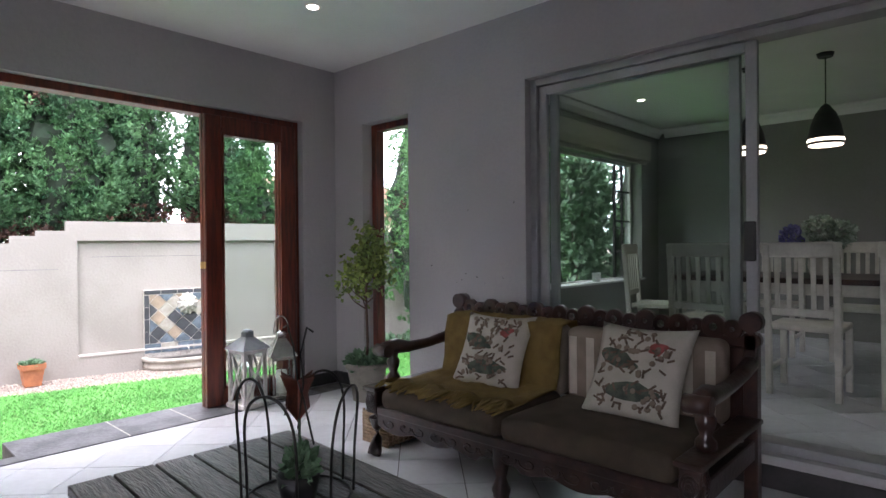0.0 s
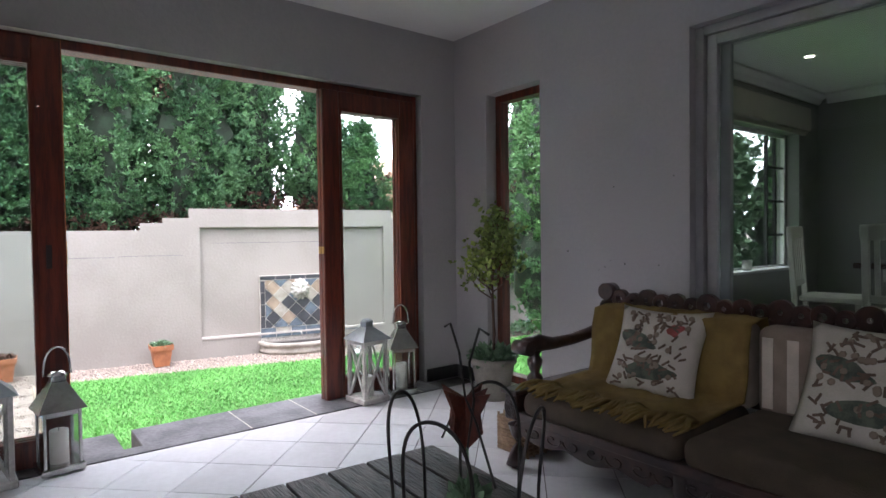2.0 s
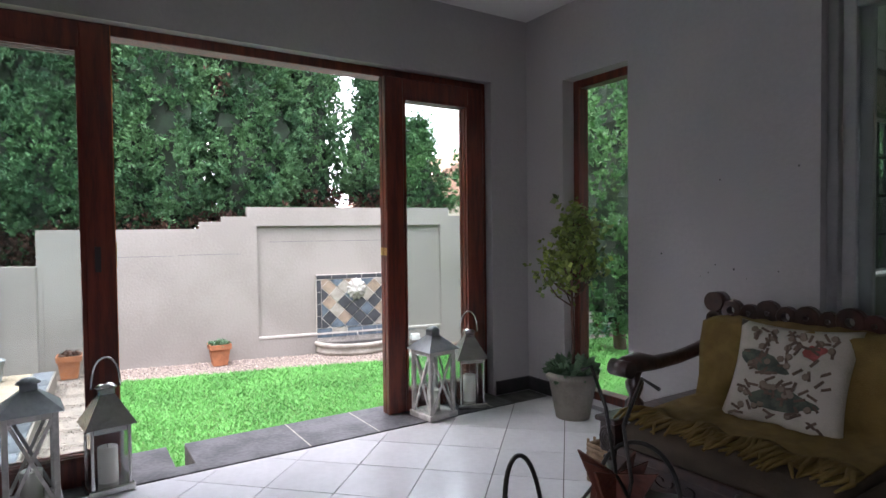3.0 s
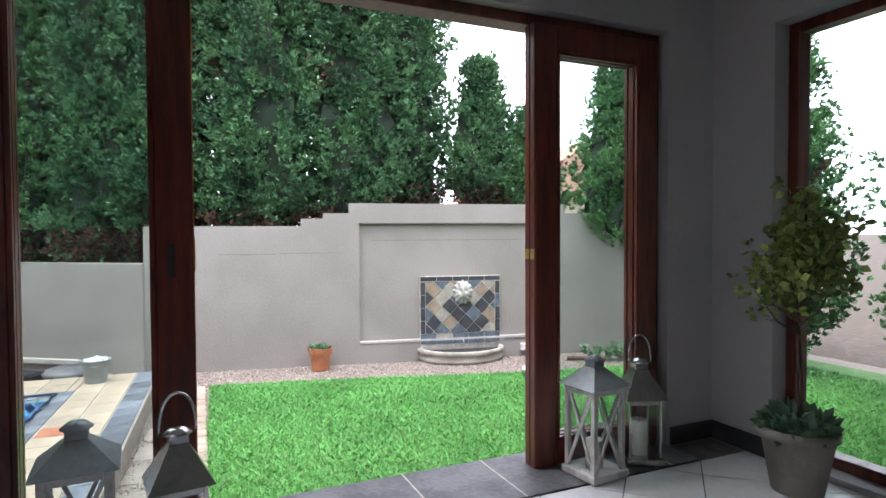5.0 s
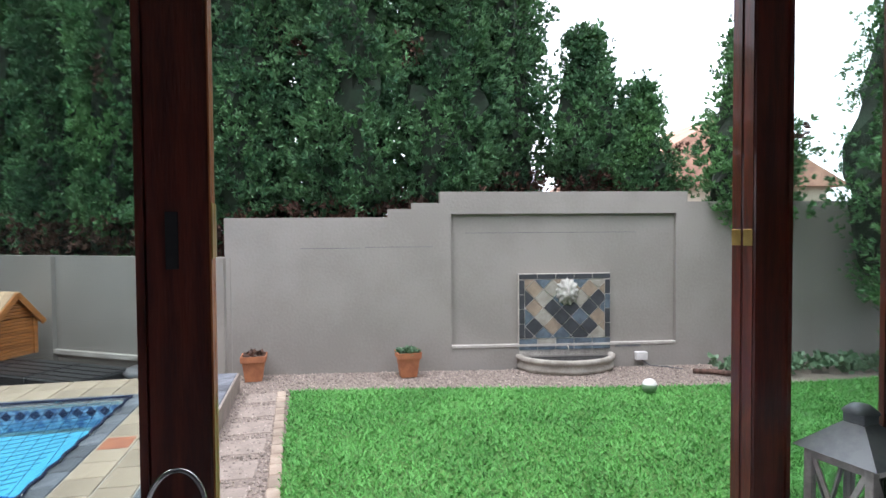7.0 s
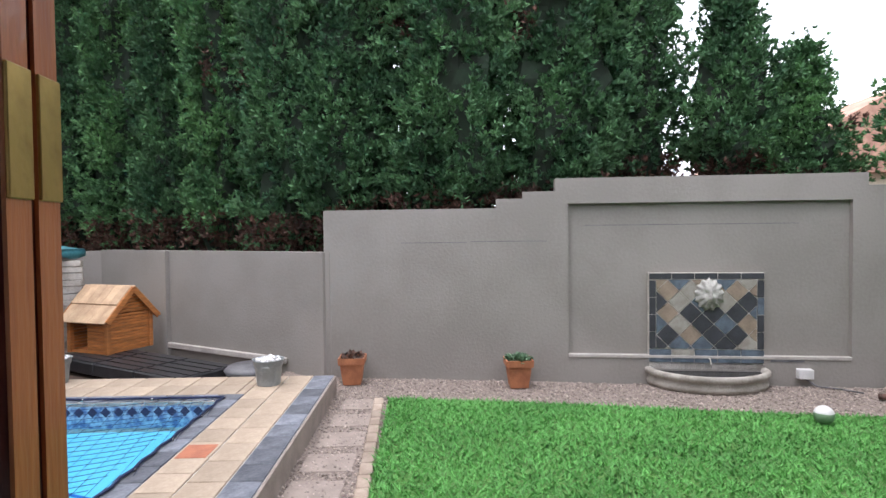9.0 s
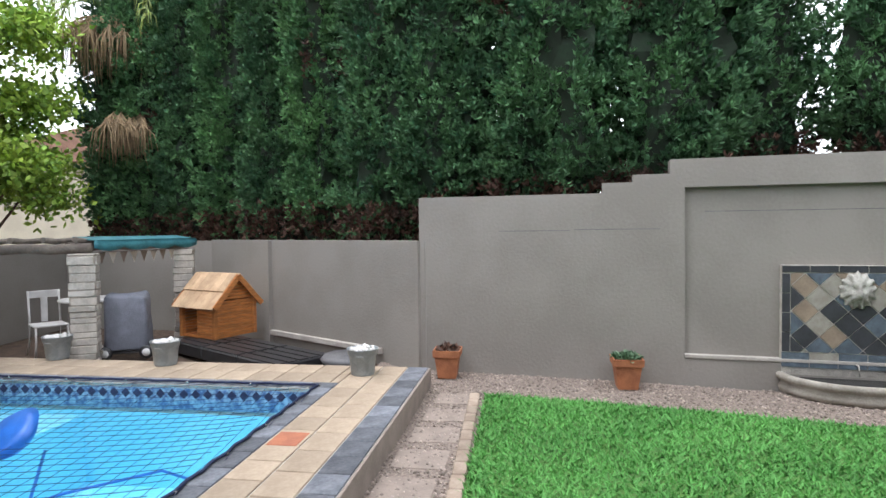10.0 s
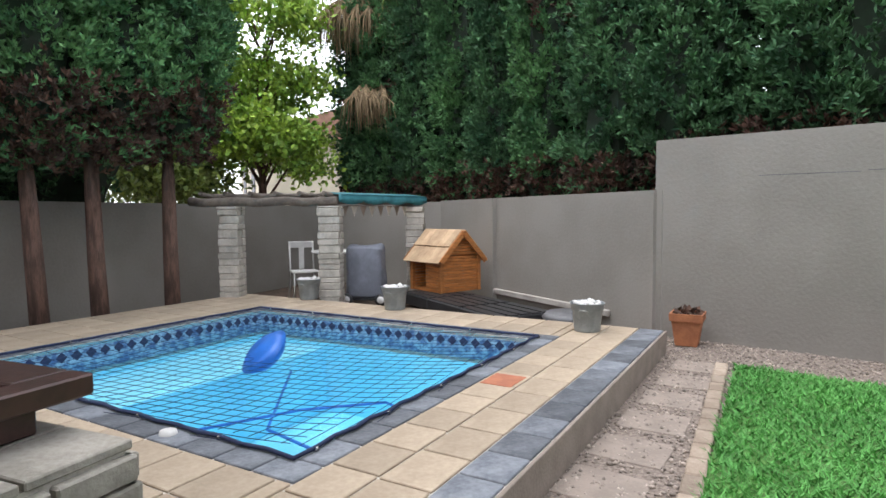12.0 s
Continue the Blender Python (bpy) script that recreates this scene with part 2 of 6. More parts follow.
PANEL_COLORS = [mat("slate_tile_a", (0.045, 0.048, 0.055), 0.6, (0.03, 0.032, 0.036), 8, 0.4, 40), mat("slate_tile_b", (0.12, 0.155, 0.19), 0.6, (0.07, 0.09, 0.11), 8, 0.4, 40),
                mat("slate_tile_c", (0.32, 0.25, 0.18), 0.65, (0.22, 0.17, 0.125), 8, 0.4, 40), mat("slate_tile_d", (0.35, 0.33, 0.28), 0.65, (0.26, 0.24, 0.20), 8, 0.4, 40)]
PALEGROUT = mat("pale_grout", (0.58, 0.55, 0.49), 0.9, (0.40, 0.37, 0.32), 10, 0.4, 60)


# ---- mesh helpers ----
def obj(name, bm, material, parent=None, m=None, label=""):
    me = bpy.data.meshes.new(name)
    bm.to_mesh(me)
    bm.free()
    for k in (material if isinstance(material, (list, tuple)) else [material]):
        me.materials.append(k)
    ob = new(name, me)
    if m is not None:
        ob.matrix_basis = m
    if parent is not None:
        ob.parent = parent
    if label:
        ob["label"] = label
    return ob


def part(name, bm, material, parent, label=""):
    return obj(name, bm, material, parent, None, label)


def thing(name, m, label, category, group="", kind=""):
    e = new(name)
    e.empty_display_size = 0.1
    e.matrix_basis = m
    return tagged(e, label, category, group, kind)


def add_box(bm, x0, x1, y0, y1, z0, z1, m=None, bevel=0.0, seg=1, mi=0):
    r = bmesh.ops.create_cube(bm, size=1.0)
    vs = r["verts"]
    for v in vs:
        v.co = Vector(((x0 + x1) / 2 + v.co.x * (x1 - x0), (y0 + y1) / 2 + v.co.y * (y1 - y0), (z0 + z1) / 2 + v.co.z * (z1 - z0)))
    if m is not None:
        bmesh.ops.transform(bm, matrix=m, verts=vs)
    fs = {f for v in vs for f in v.link_faces}
    for f in fs:
        f.material_index = mi
    if bevel:
        es = list({e for v in vs for e in v.link_edges})
        bmesh.ops.bevel(bm, geom=es, offset=bevel, segments=seg, affect="EDGES", profile=0.5)
    return bm


def box(x0, x1, y0, y1, z0, z1, bevel=0.0, seg=1, m=None):
    return add_box(bmesh.new(), min(x0, x1), max(x0, x1), min(y0, y1), max(y0, y1), min(z0, z1), max(z0, z1), m, bevel, seg)


def add_cone(bm, p, q, r0, r1, seg=12, caps=True):
    p, q = Vector(p), Vector(q)
    d = q - p
    r = bmesh.ops.create_cone(bm, cap_ends=caps, segments=seg, radius1=r0, radius2=r1, depth=d.length)
    mm = Matrix.Translation((p + q) / 2) @ d.to_track_quat("Z", "Y").to_matrix().to_4x4()
    bmesh.ops.transform(bm, matrix=mm, verts=r["verts"])
    for v in r["verts"]:
        for f in v.link_faces:
            f.smooth = len(f.verts) == 4
    return bm


def rod(p, q, r0, r1=None, seg=12):
    return add_cone(bmesh.new(), p, q, r0, r0 if r1 is None else r1, seg)


def lathe(profile, seg=24, bm=None, ang=2 * math.pi, at=(0, 0, 0)):
    bm = bm or bmesh.new()
    full = abs(ang - 2 * math.pi) < 1e-6
    cols = seg if full else seg + 1
    rings = [[bm.verts.new((at[0] + r * math.cos(ang * k / seg), at[1] + r * math.sin(ang * k / seg), at[2] + z)) for k in range(cols)] for r, z in profile]
    for a, b in zip(rings, rings[1:]):
        for k in range(seg):
            k2 = (k + 1) % cols
            f = bm.faces.new((a[k], a[k2], b[k2], b[k]))
            f.smooth = True
    return bm


def tube(bm, pts, r, seg=6, closed=False):
    pts = [Vector(p) for p in pts]
    rings = []
    for i, p in enumerate(pts):
        d = (pts[min(i + 1, len(pts) - 1)] - pts[max(i - 1, 0)]).normalized()
        q = d.to_track_quat("Z", "Y")
        rr = r[i] if isinstance(r, (list, tuple)) else r
        rings.append([bm.verts.new(p + q @ Vector((rr * math.cos(2 * math.pi * k / seg), rr * math.sin(2 * math.pi * k / seg), 0))) for k in range(seg)])
    for a, b in zip(rings, rings[1:]):
        for k in range(seg):
            f = bm.faces.new((a[k], a[(k + 1) % seg], b[(k + 1) % seg], b[k]))
            f.smooth = True
    bm.faces.new(rings[0][::-1]), bm.faces.new(rings[-1])
    return bm


def prism(poly, y0, y1, bm=None, m=None):
    """A solid from a polygon in x, z, pulled along y."""
    bm = bm or bmesh.new()
    a = [bm.verts.new((x, y0, z)) for x, z in poly]
    b = [bm.verts.new((x, y1, z)) for x, z in poly]
    bm.faces.new(a), bm.faces.new(b[::-1])
    for k in range(len(poly)):
        bm.faces.new((a[k], b[k], b[(k + 1) % len(poly)], a[(k + 1) % len(poly)]))
    bmesh.ops.recalc_face_normals(bm, faces=bm.faces)
    if m is not None:
        bmesh.ops.transform(bm, matrix=m, verts=a + b)
    return bm


def lumpy(bm, amount, freq, seed=0):
    for v in bm.verts:
        v.co += v.co.normalized() * amount * noise.noise(v.co * freq + Vector((seed, seed * 0.7, 0)))
    return bm


def raw(name, verts, faces, material, parent=None, m=None, label=""):
    me = bpy.data.meshes.new(name)
    verts = np.asarray(verts, np.float32).reshape(-1, 3)
    faces = np.asarray(faces, np.int32)
    k = faces.shape[1]
    me.vertices.add(len(verts))
    me.vertices.foreach_set("co", verts.ravel())
    me.loops.add(faces.size)
    me.loops.foreach_set("vertex_index", faces.ravel())
    me.polygons.add(len(faces))
    me.polygons.foreach_set("loop_start", np.arange(len(faces), dtype=np.int32) * k)
    me.update(calc_edges=True)
    me.materials.append(material)
    ob = new(name, me)
    if m is not None:
        ob.matrix_basis = m
    if parent is not None:
        ob.parent = parent
    if label:
        ob["label"] = label
    return ob


def leaf_cloud(rng, centres, outward, size, per=4, spread=0.9, width=0.34):
    """Sprays of pointed leaves round each centre, fanning outward: verts and quads."""
    n = len(centres)
    c = np.repeat(centres, per, axis=0)
    d = np.repeat(outward, per, axis=0) + rng.normal(0, spread, (n * per, 3))
    d /= np.linalg.norm(d, axis=1, keepdims=True) + 1e-9
    s = np.cross(d, rng.normal(0, 1, d.shape))
    s /= np.linalg.norm(s, axis=1, keepdims=True) + 1e-9
    ln = size * rng.uniform(0.6, 1.35, (n * per, 1))
    v = np.stack([c, c + d * ln * 0.55 + s * ln * width, c + d * ln, c + d * ln * 0.5 - s * ln * width], 1)
    return v.reshape(-1, 3), np.arange(n * per * 4).reshape(-1, 4)


wall_kind = dict(kind="structure")
# ---- the house: sun room ----
XW, YW, H = -3.41, 3.075, 2.7          # inner faces of the garden wall and dining wall, ceiling
XO = -3.64                             # outer face
Y0, Y1, ZH = -0.34, 2.745, 2.225       # folding-door opening

def structure(name, bm, material, label, category, m=None):
    return tagged(obj(name, bm, material, None, m), label, category, kind="structure")

bm = bmesh.new()
add_box(bm, XO, XW, -4.0, Y0, -0.8, 2.9)
add_box(bm, XO, XW, Y0, Y1, ZH, 2.9)
add_box(bm, XO, XW, Y1, YW, -0.8, 2.9)
structure("wall_west", bm, PLASTER, "grey plastered wall with a wide folding-door opening", "wall")
bm = bmesh.new()
NX0, NX1, NZ0, NZ1 = -3.04, -2.49, 0.03, 2.2
DX0, DX1, DZ1 = -1.41, 1.6, 2.25
YB = YW + 0.24
add_box(bm, XO, NX0, YW, YB, -0.8, 2.9)
add_box(bm, NX0, NX1, YW, YB, NZ1, 2.9)
add_box(bm, NX0, NX1, YW, YB, -0.8, NZ0)
add_box(bm, NX1, DX0, YW, YB, -0.8, 2.9)
add_box(bm, DX0, DX1, YW, YB, DZ1, 2.9)
add_box(bm, DX0, DX1, YW, YB, -0.8, 0.0)
add_box(bm, DX1, 3.6, YW, YB, -0.8, 2.9)
structure("wall_north", bm, PLASTER, "grey plastered wall with narrow window and sliding door", "wall")
# unseen wall; its opening is added to let fill light into the room
bm = bmesh.new()
add_box(bm, XO, 0.7, -4.2, -4.0, -0.8, 2.9)
add_box(bm, 2.5, 3.6, -4.2, -4.0, -0.8, 2.9)
add_box(bm, 0.7, 2.5, -4.2, -4.0, -0.8, 0.5)
add_box(bm, 0.7, 2.5, -4.2, -4.0, 2.25, 2.9)
structure("wall_south", bm, PLASTER, "plain grey plastered wall", "wall")
structure("wall_east", box(3.4, 3.6, -4.0, YW, -0.8, 2.9), PLASTER, "plain grey plastered wall", "wall")
structure("ceiling", box(XW, 3.4, -4.0, YW, H, H + 0.12), CEIL, "white painted flat ceiling", "ceiling")
structure("roof", box(XO - 0.15, 5.0, -4.3, 8.0, 2.9, 3.05), ROOF, "flat tiled roof over the house", "roof")
# floor slab with a doorstep notch between the folded leaves
bm = bmesh.new()
add_box(bm, -3.18, 3.4, -4.0, YW, -0.8, -0.008)
add_box(bm, XO, -3.18, -4.0, 0.635, -0.8, -0.008)
add_box(bm, XO, -3.18, 0.73, YW, -0.8, -0.008)
add_box(bm, -3.30, -3.18, 0.635, 0.73, -0.8, -0.008)
floor = structure("floor", bm, GROUT, "pale ceramic floor tiles with dark joints", "floor")
sill = structure("sill", box(XO, -3.19, 0.73, Y1, -0.006, 0.003), SLATE, "dark slate threshold under the folded doors", "threshold")
bm = bmesh.new()
add_box(bm, XO, -3.19, Y0, 0.635, -0.006, 0.003)
add_box(bm, -3.30, -3.19, 0.635, 0.73, -0.006, 0.003)
part("threshold_slab", bm, SLATE, sill)
step = structure("door_step", add_box(box(XO, -3.455, 0.635, 0.73, -0.8, -0.345), -3.4545, -3.30, 0.635, 0.73, -0.8, -0.16), SLATE, "dark slate doorstep down to the garden", "step")
# narrow side window
def frame_rect(x0, x1, z0, z1, w, y0, y1, bev=0.004):
    bm = bmesh.new()
    add_box(bm, x0, x0 + w, y0, y1, z0, z1, None, bev)
    add_box(bm, x1 - w, x1, y0, y1, z0, z1, None, bev)
    add_box(bm, x0 + w, x1 - w, y0, y1, z1 - w, z1, None, bev)
    add_box(bm, x0 + w, x1 - w, y0, y1, z0, z0 + w, None, bev)
    return bm
w1 = thing("window_1", pose(0, 0, 0), "tall narrow fixed window in red hardwood frame", "window", kind="structure")
part("window_frame", frame_rect(NX0, NX1, NZ0, NZ1, 0.055, YW + 0.10, YW + 0.19), MERANTI, w1)
g = part("pane", box(NX0 + 0.05, NX1 - 0.05, YW + 0.142, YW + 0.148, NZ0 + 0.05, NZ1 - 0.05), GLASS, w1)
g.visible_shadow = False
# door frame round the folding doors
df = thing("door_frame", pose(0, 0, 0), "red hardwood frame of the folding doors", "door frame", kind="structure")
part("head", box(-3.60, -3.48, Y0 + 0.05, Y1 - 0.05, ZH - 0.055, ZH, 0.004), MERANTI, df)
part("jamb", box(-3.60, -3.48, Y0, Y0 + 0.05, 0.003, ZH, 0.004), MERANTI, df)
part("jamb", box(-3.60, -3.48, Y1 - 0.05, Y1, 0.003, ZH, 0.004), MERANTI, df)
# one folded leaf, built along local x from its hinge side
def door_leaf(parent, width, x, y, z, rz, edge=MERANTI_L, hinges=(0.28, 1.08, 1.86), hh=0.06):
    m = pose(x, y, z, 0, 0, rz)
    hgt, t, st = 2.165, 0.042, 0.125
    leaf = part("door_leaf", frame_rect(0, width, 0, hgt, st, -t / 2, t / 2, 0.005), MERANTI, parent)
    leaf.matrix_basis = m
    bm = bmesh.new()
    for a, b, c, d in ((st, width - st, st, st + 0.016), (st, width - st, hgt - st - 0.016, hgt - st), (st, st + 0.016, st, hgt - st), (width - st - 0.016, width - st, st, hgt - st)):
        add_box(bm, a, b, -t / 2 - 0.004, -0.006, c, d)
        add_box(bm, a, b, 0.006, t / 2 + 0.004, c, d)
    part("glazing_bead", bm, MERANTI, leaf)
    p = part("pane", box(st - 0.01, width - st + 0.01, -0.003, 0.003, st - 0.01, hgt - st + 0.01), GLASS, leaf)
    p.visible_shadow = False
    # edge colour: brightened as if sunlit by default, plain hardwood on door_2
    part("edge_strip", box(width, width + 0.004, -t / 2 + 0.003, t / 2 - 0.003, 0.0, hgt), edge, leaf, "door edge strip, sunlight painted in on one pair")
    for zz in hinges:
        part("hinge", box(width + 0.003, width + 0.007, -t / 2 + 0.004, t / 2 - 0.002, zz - hh, zz + hh, 0.001), BRASS, leaf, "brass butt hinge")
    part("lock_plate", box(width - 0.085, width - 0.06, -t / 2 - 0.003, -t / 2, 1.0, 1.12, 0.001), BLACKP, leaf, "small dark keyhole plate")
    return leaf
d1 = thing("door_1", pose(0, 0, 0), "pair of folded red hardwood glazed door leaves", "door", kind="structure")
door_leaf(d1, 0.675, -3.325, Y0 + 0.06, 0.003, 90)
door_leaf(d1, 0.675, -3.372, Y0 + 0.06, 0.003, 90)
d2 = thing("door_2", pose(0, 0, 0), "pair of folded red hardwood glazed door leaves", "door", kind="structure")
door_leaf(d2, 0.765, -3.45, Y1 - 0.06, 0.003, -90, MERANTI, (1.05,), 0.025)
door_leaf(d2, 0.765, -3.497, Y1 - 0.06, 0.003, -90, MERANTI, (1.05,), 0.025)
# skirting
bm = bmesh.new()
add_box(bm, XW, XW + 0.015, Y1 + 0.02, YW, 0, 0.10, None, 0.003)
add_box(bm, XW + 0.016, NX0 - 0.02, YW - 0.015, YW, 0, 0.10, None, 0.003)
structure("baseboard", bm, SKIRT, "dark skirting in the room corner", "skirting")
bm = bmesh.new()
add_box(bm, NX1 + 0.02, DX0 - 0.02, YW - 0.015, YW, 0, 0.10, None, 0.003)
structure("trim", bm, SKIRT, "dark skirting along the wall", "skirting")

# aluminium sliding door to the dining room
sd = thing("sliding_door", pose(0, YW + 0.06, 0), "silver aluminium sliding glass door, panels stacked open", "door", kind="structure")
part("outer_frame", frame_rect(DX0, DX1, 0.154, DZ1, 0.045, 0.0, 0.13), ALU, sd)
for x0, x1, yy in ((-1.355, -0.07, 0.02), (-1.31, -0.165, 0.075)):
    s = part("sliding_panel", frame_rect(x0, x1, 0.20, DZ1 - 0.05, 0.055, yy, yy + 0.035, 0.003), ALU, sd)
    p = part("pane", box(x0 + 0.05, x1 - 0.05, yy + 0.015, yy + 0.02, 0.25, DZ1 - 0.1), GLASS, s)
    p.visible_shadow = False
    if x0 < -1.33:
        part("handle", box(x1 - 0.06, x1 - 0.005, yy - 0.03, yy - 0.001, 1.09, 1.29, 0.008, 2), BLACKP, s, "black plastic pull handle")

# ---- dining room ----
DW, DB, DC, DF = -2.30, 7.33, 2.62, 0.15
bm = bmesh.new()
WY0, WY1, WZ0, WZ1 = 3.9, 6.84, 0.755, 2.16
add_box(bm, DW - 0.22, DW, YB, WY0, -0.8, 2.9)
add_box(bm, DW - 0.22, DW, WY1, DB + 0.2, -0.8, 2.9)
add_box(bm, DW - 0.22, DW, WY0, WY1, -0.8, WZ0)
add_box(bm, DW - 0.22, DW, WY0, WY1, WZ1, 2.9)
structure("wall_dining_west", bm, DIN_PAINT, "dark grey dining room wall with a wide window", "wall")
structure("wall_dining_north", box(DW, 4.8, DB, DB + 0.2, -0.8, 2.9), DIN_PAINT, "dark grey dining room wall", "wall")
structure("wall_dining_east", box(4.6, 4.8, YB, DB, -0.8, 2.9), DIN_PAINT, "dark grey dining room wall", "wall")
structure("wall_dining_south", box(3.6, 4.8, YW, YB, -0.8, 2.9), DIN_PAINT, "plain grey wall", "wall")
structure("ceiling_dining", box(DW, 4.6, YB, DB, DC, DC + 0.1), CEIL, "white dining room ceiling", "ceiling")
fl2 = structure("floor_dining", box(DW, 4.6, YB, DB, -0.3, DF - 0.008), GROUT, "pale diagonal floor tiles in the dining room", "floor")
structure("trim", box(DX0, DX1, YW - 0.018, YW - 0.001, 0.0, 0.11, 0.003), SKIRT, "dark skirting on the raised door step", "skirting")
structure("floor_threshold", box(DX0, DX1, YW, YB, -0.2, DF + 0.003), PLASTER_W, "pale threshold under the sliding door", "threshold")
bm = bmesh.new()
prof = [(0, 0), (0.10, 0), (0.10, -0.02), (0.05, -0.05), (0.02, -0.10), (0, -0.10)]
prism([(DW + a, DC + b) for a, b in prof], YB, DB, bm)
structure("trim", bm, CEIL, "white moulded cornice", "cornice")
bm = bmesh.new()
prism([(a, DC + b) for a, b in prof], 0, 6.8, bm, pose(DW + 0.1, DB, 0, 0, 0, -90))
structure("trim", bm, CEIL, "white moulded cornice", "cornice")
w2 = thing("window_2", pose(0, 0, 0), "wide steel window with small side panes", "window", kind="structure")
def yframe(y0, y1, z0, z1, w, x0, x1):
    bm = bmesh.new()
    add_box(bm, x0, x1, y0, y0 + w, z0, z1), add_box(bm, x0, x1, y1 - w, y1, z0, z1)
    add_box(bm, x0, x1, y0 + w, y1 - w, z1 - w, z1), add_box(bm, x0, x1, y0 + w, y1 - w, z0, z0 + w)
    return bm
part("window_frame", yframe(WY0, WY1, WZ0, WZ1, 0.035, DW - 0.17, DW - 0.13), WHITEMETAL, w2)
bm = bmesh.new()
add_box(bm, DW - 0.165, DW - 0.135, 6.40, 6.43, WZ0 + 0.035, WZ1 - 0.035)
add_box(bm, DW - 0.165, DW - 0.135, 6.60, 6.618, WZ0 + 0.035, WZ1 - 0.035)
for k in range(1, 4):
    z = WZ0 + (WZ1 - WZ0) * k / 4
    add_box(bm, DW - 0.16, DW - 0.14, 6.43, 6.805, z - 0.011, z + 0.011)
part("glazing_bar", bm, BLACKP, w2, "thin dark steel glazing bars")
p = part("pane", box(DW - 0.153, DW - 0.148, WY0 + 0.03, WY1 - 0.03, WZ0 + 0.03, WZ1 - 0.03), GLASS, w2)
p.visible_shadow = False
part("window_sill", box(DW - 0.13, DW + 0.04, WY0, WY1, WZ0 - 0.003, WZ0 + 0.02, 0.004), CEIL, w2)
bl = thing("roller_blind", pose(0, 0, 0), "rolled-up cream fabric blind over the window", "blind")
part("headbox", box(DW, DW + 0.09, WY0, WY1 + 0.08, WZ1 + 0.02, WZ1 + 0.26, 0.012, 2), CREAM, bl)
part("bottom_bar", box(DW + 0.02, DW + 0.05, WY0, WY1 + 0.06, WZ1 - 0.02, WZ1 + 0.02, 0.004), CREAM, bl)
def pendant(x, y):
    t = thing("pendant_lamp", pose(x, y, 0), "black bell pendant lamp with lit white rim", "lamp", "pendant lamps over the table")
    part("ceiling_rose", rod((0, 0, DC), (0, 0, DC - 0.03), 0.06, 0.05, 16), SHADE, t)
    part("cable", rod((0, 0, DC - 0.03), (0, 0, 2.21), 0.005), SHADE, t)
    part("shade", lathe([(0.012, 2.235), (0.03, 2.22), (0.07, 2.16), (0.10, 2.08), (0.118, 1.99), (0.123, 1.925), (0.117, 1.925), (0.108, 2.0), (0.08, 2.12), (0.0, 2.20)]), SHADE, t)
    part("rim_band", lathe([(0.1228, 1.945), (0.125, 1.955), (0.1222, 1.968)]), BULB, t, "lit slot round the rim")
    part("diffuser", lathe([(0.0, 1.915), (0.112, 1.917), (0.117, 1.93)]), BULB, t, "glowing warm diffuser")
pendant(-0.12, 5.2), pendant(-0.65, 5.2)
def spot(x, y, z):
    t = thing("downlight", pose(x, y, z), "small round recessed ceiling spotlight, lit", "lamp", "ceiling spotlights")
    part("trim_ring", lathe([(0.035, -0.002), (0.05, -0.006), (0.055, 0.0)]), CEIL, t)
    part("lamp", lathe([(0.0, -0.003), (0.035, -0.003)]), SPOT, t, "lit spotlight face")
spot(-2.36, 2.12, H), spot(-1.75, 5.6, DC), spot(1.4, 0.6, H)
# dining table and chairs
dt = thing("dining_table", pose(0.1, 5.35, DF), "white-legged dining table with dark wooden top", "table")
part("tabletop", box(-1.3, 1.3, -0.5, 0.5, 0.73, 0.77, 0.008, 2), DARKWOOD, dt)
part("apron", box(-1.15, 1.15, -0.4, 0.4, 0.64, 0.73, 0.004), WHITEPAINT, dt)
for sx in (-1.08, 1.08):
    for sy in (-0.36, 0.36):
        part("leg", lathe([(0.05, 0), (0.045, 0.06), (0.03, 0.1), (0.055, 0.25), (0.035, 0.45), (0.06, 0.55), (0.06, 0.7)], 12, at=(sx, sy, 0)), WHITEPAINT, dt)
def dining_chair(x, y, rz, first=[None]):
    if first[0]:
        return copy_thing(first[0], pose(x, y, DF, 0, 0, rz))
    t = thing("dining_chair", pose(x, y, DF, 0, 0, rz), "cream painted wooden slat-back dining chair", "chair", "chairs round the dining table")
    part("seat", box(-0.22, 0.22, -0.2, 0.22, 0.44, 0.48, 0.012, 2), WHITEPAINT, t)
    for sx in (-0.2, 0.2):
        part("leg", box(sx - 0.02, sx + 0.02, 0.17, 0.21, 0, 0.44, 0.004), WHITEPAINT, t)
        part("back_post", box(sx - 0.02, sx + 0.02, -0.22, -0.18, 0, 1.04, 0.005, 1, pose(0, 0, 0, 4)), WHITEPAINT, t)
        part("stretcher", box(sx - 0.012, sx + 0.012, -0.18, 0.17, 0.16, 0.19), WHITEPAINT, t)
    part("top_rail", box(-0.23, 0.23, -0.215, -0.185, 0.95, 1.05, 0.012, 2, pose(0, 0, 0, 4)), WHITEPAINT, t)
    part("lower_rail", box(-0.18, 0.18, -0.21, -0.19, 0.56, 0.61, 0.005, 1, pose(0, 0, 0, 4)), WHITEPAINT, t)
    for k in range(5):
        xx = -0.14 + 0.07 * k
        part("slat", box(xx - 0.015, xx + 0.015, -0.206, -0.192, 0.61, 0.95, 0.002, 1, pose(0, 0, 0, 4)), WHITEPAINT, t)
    first[0] = t
    return t
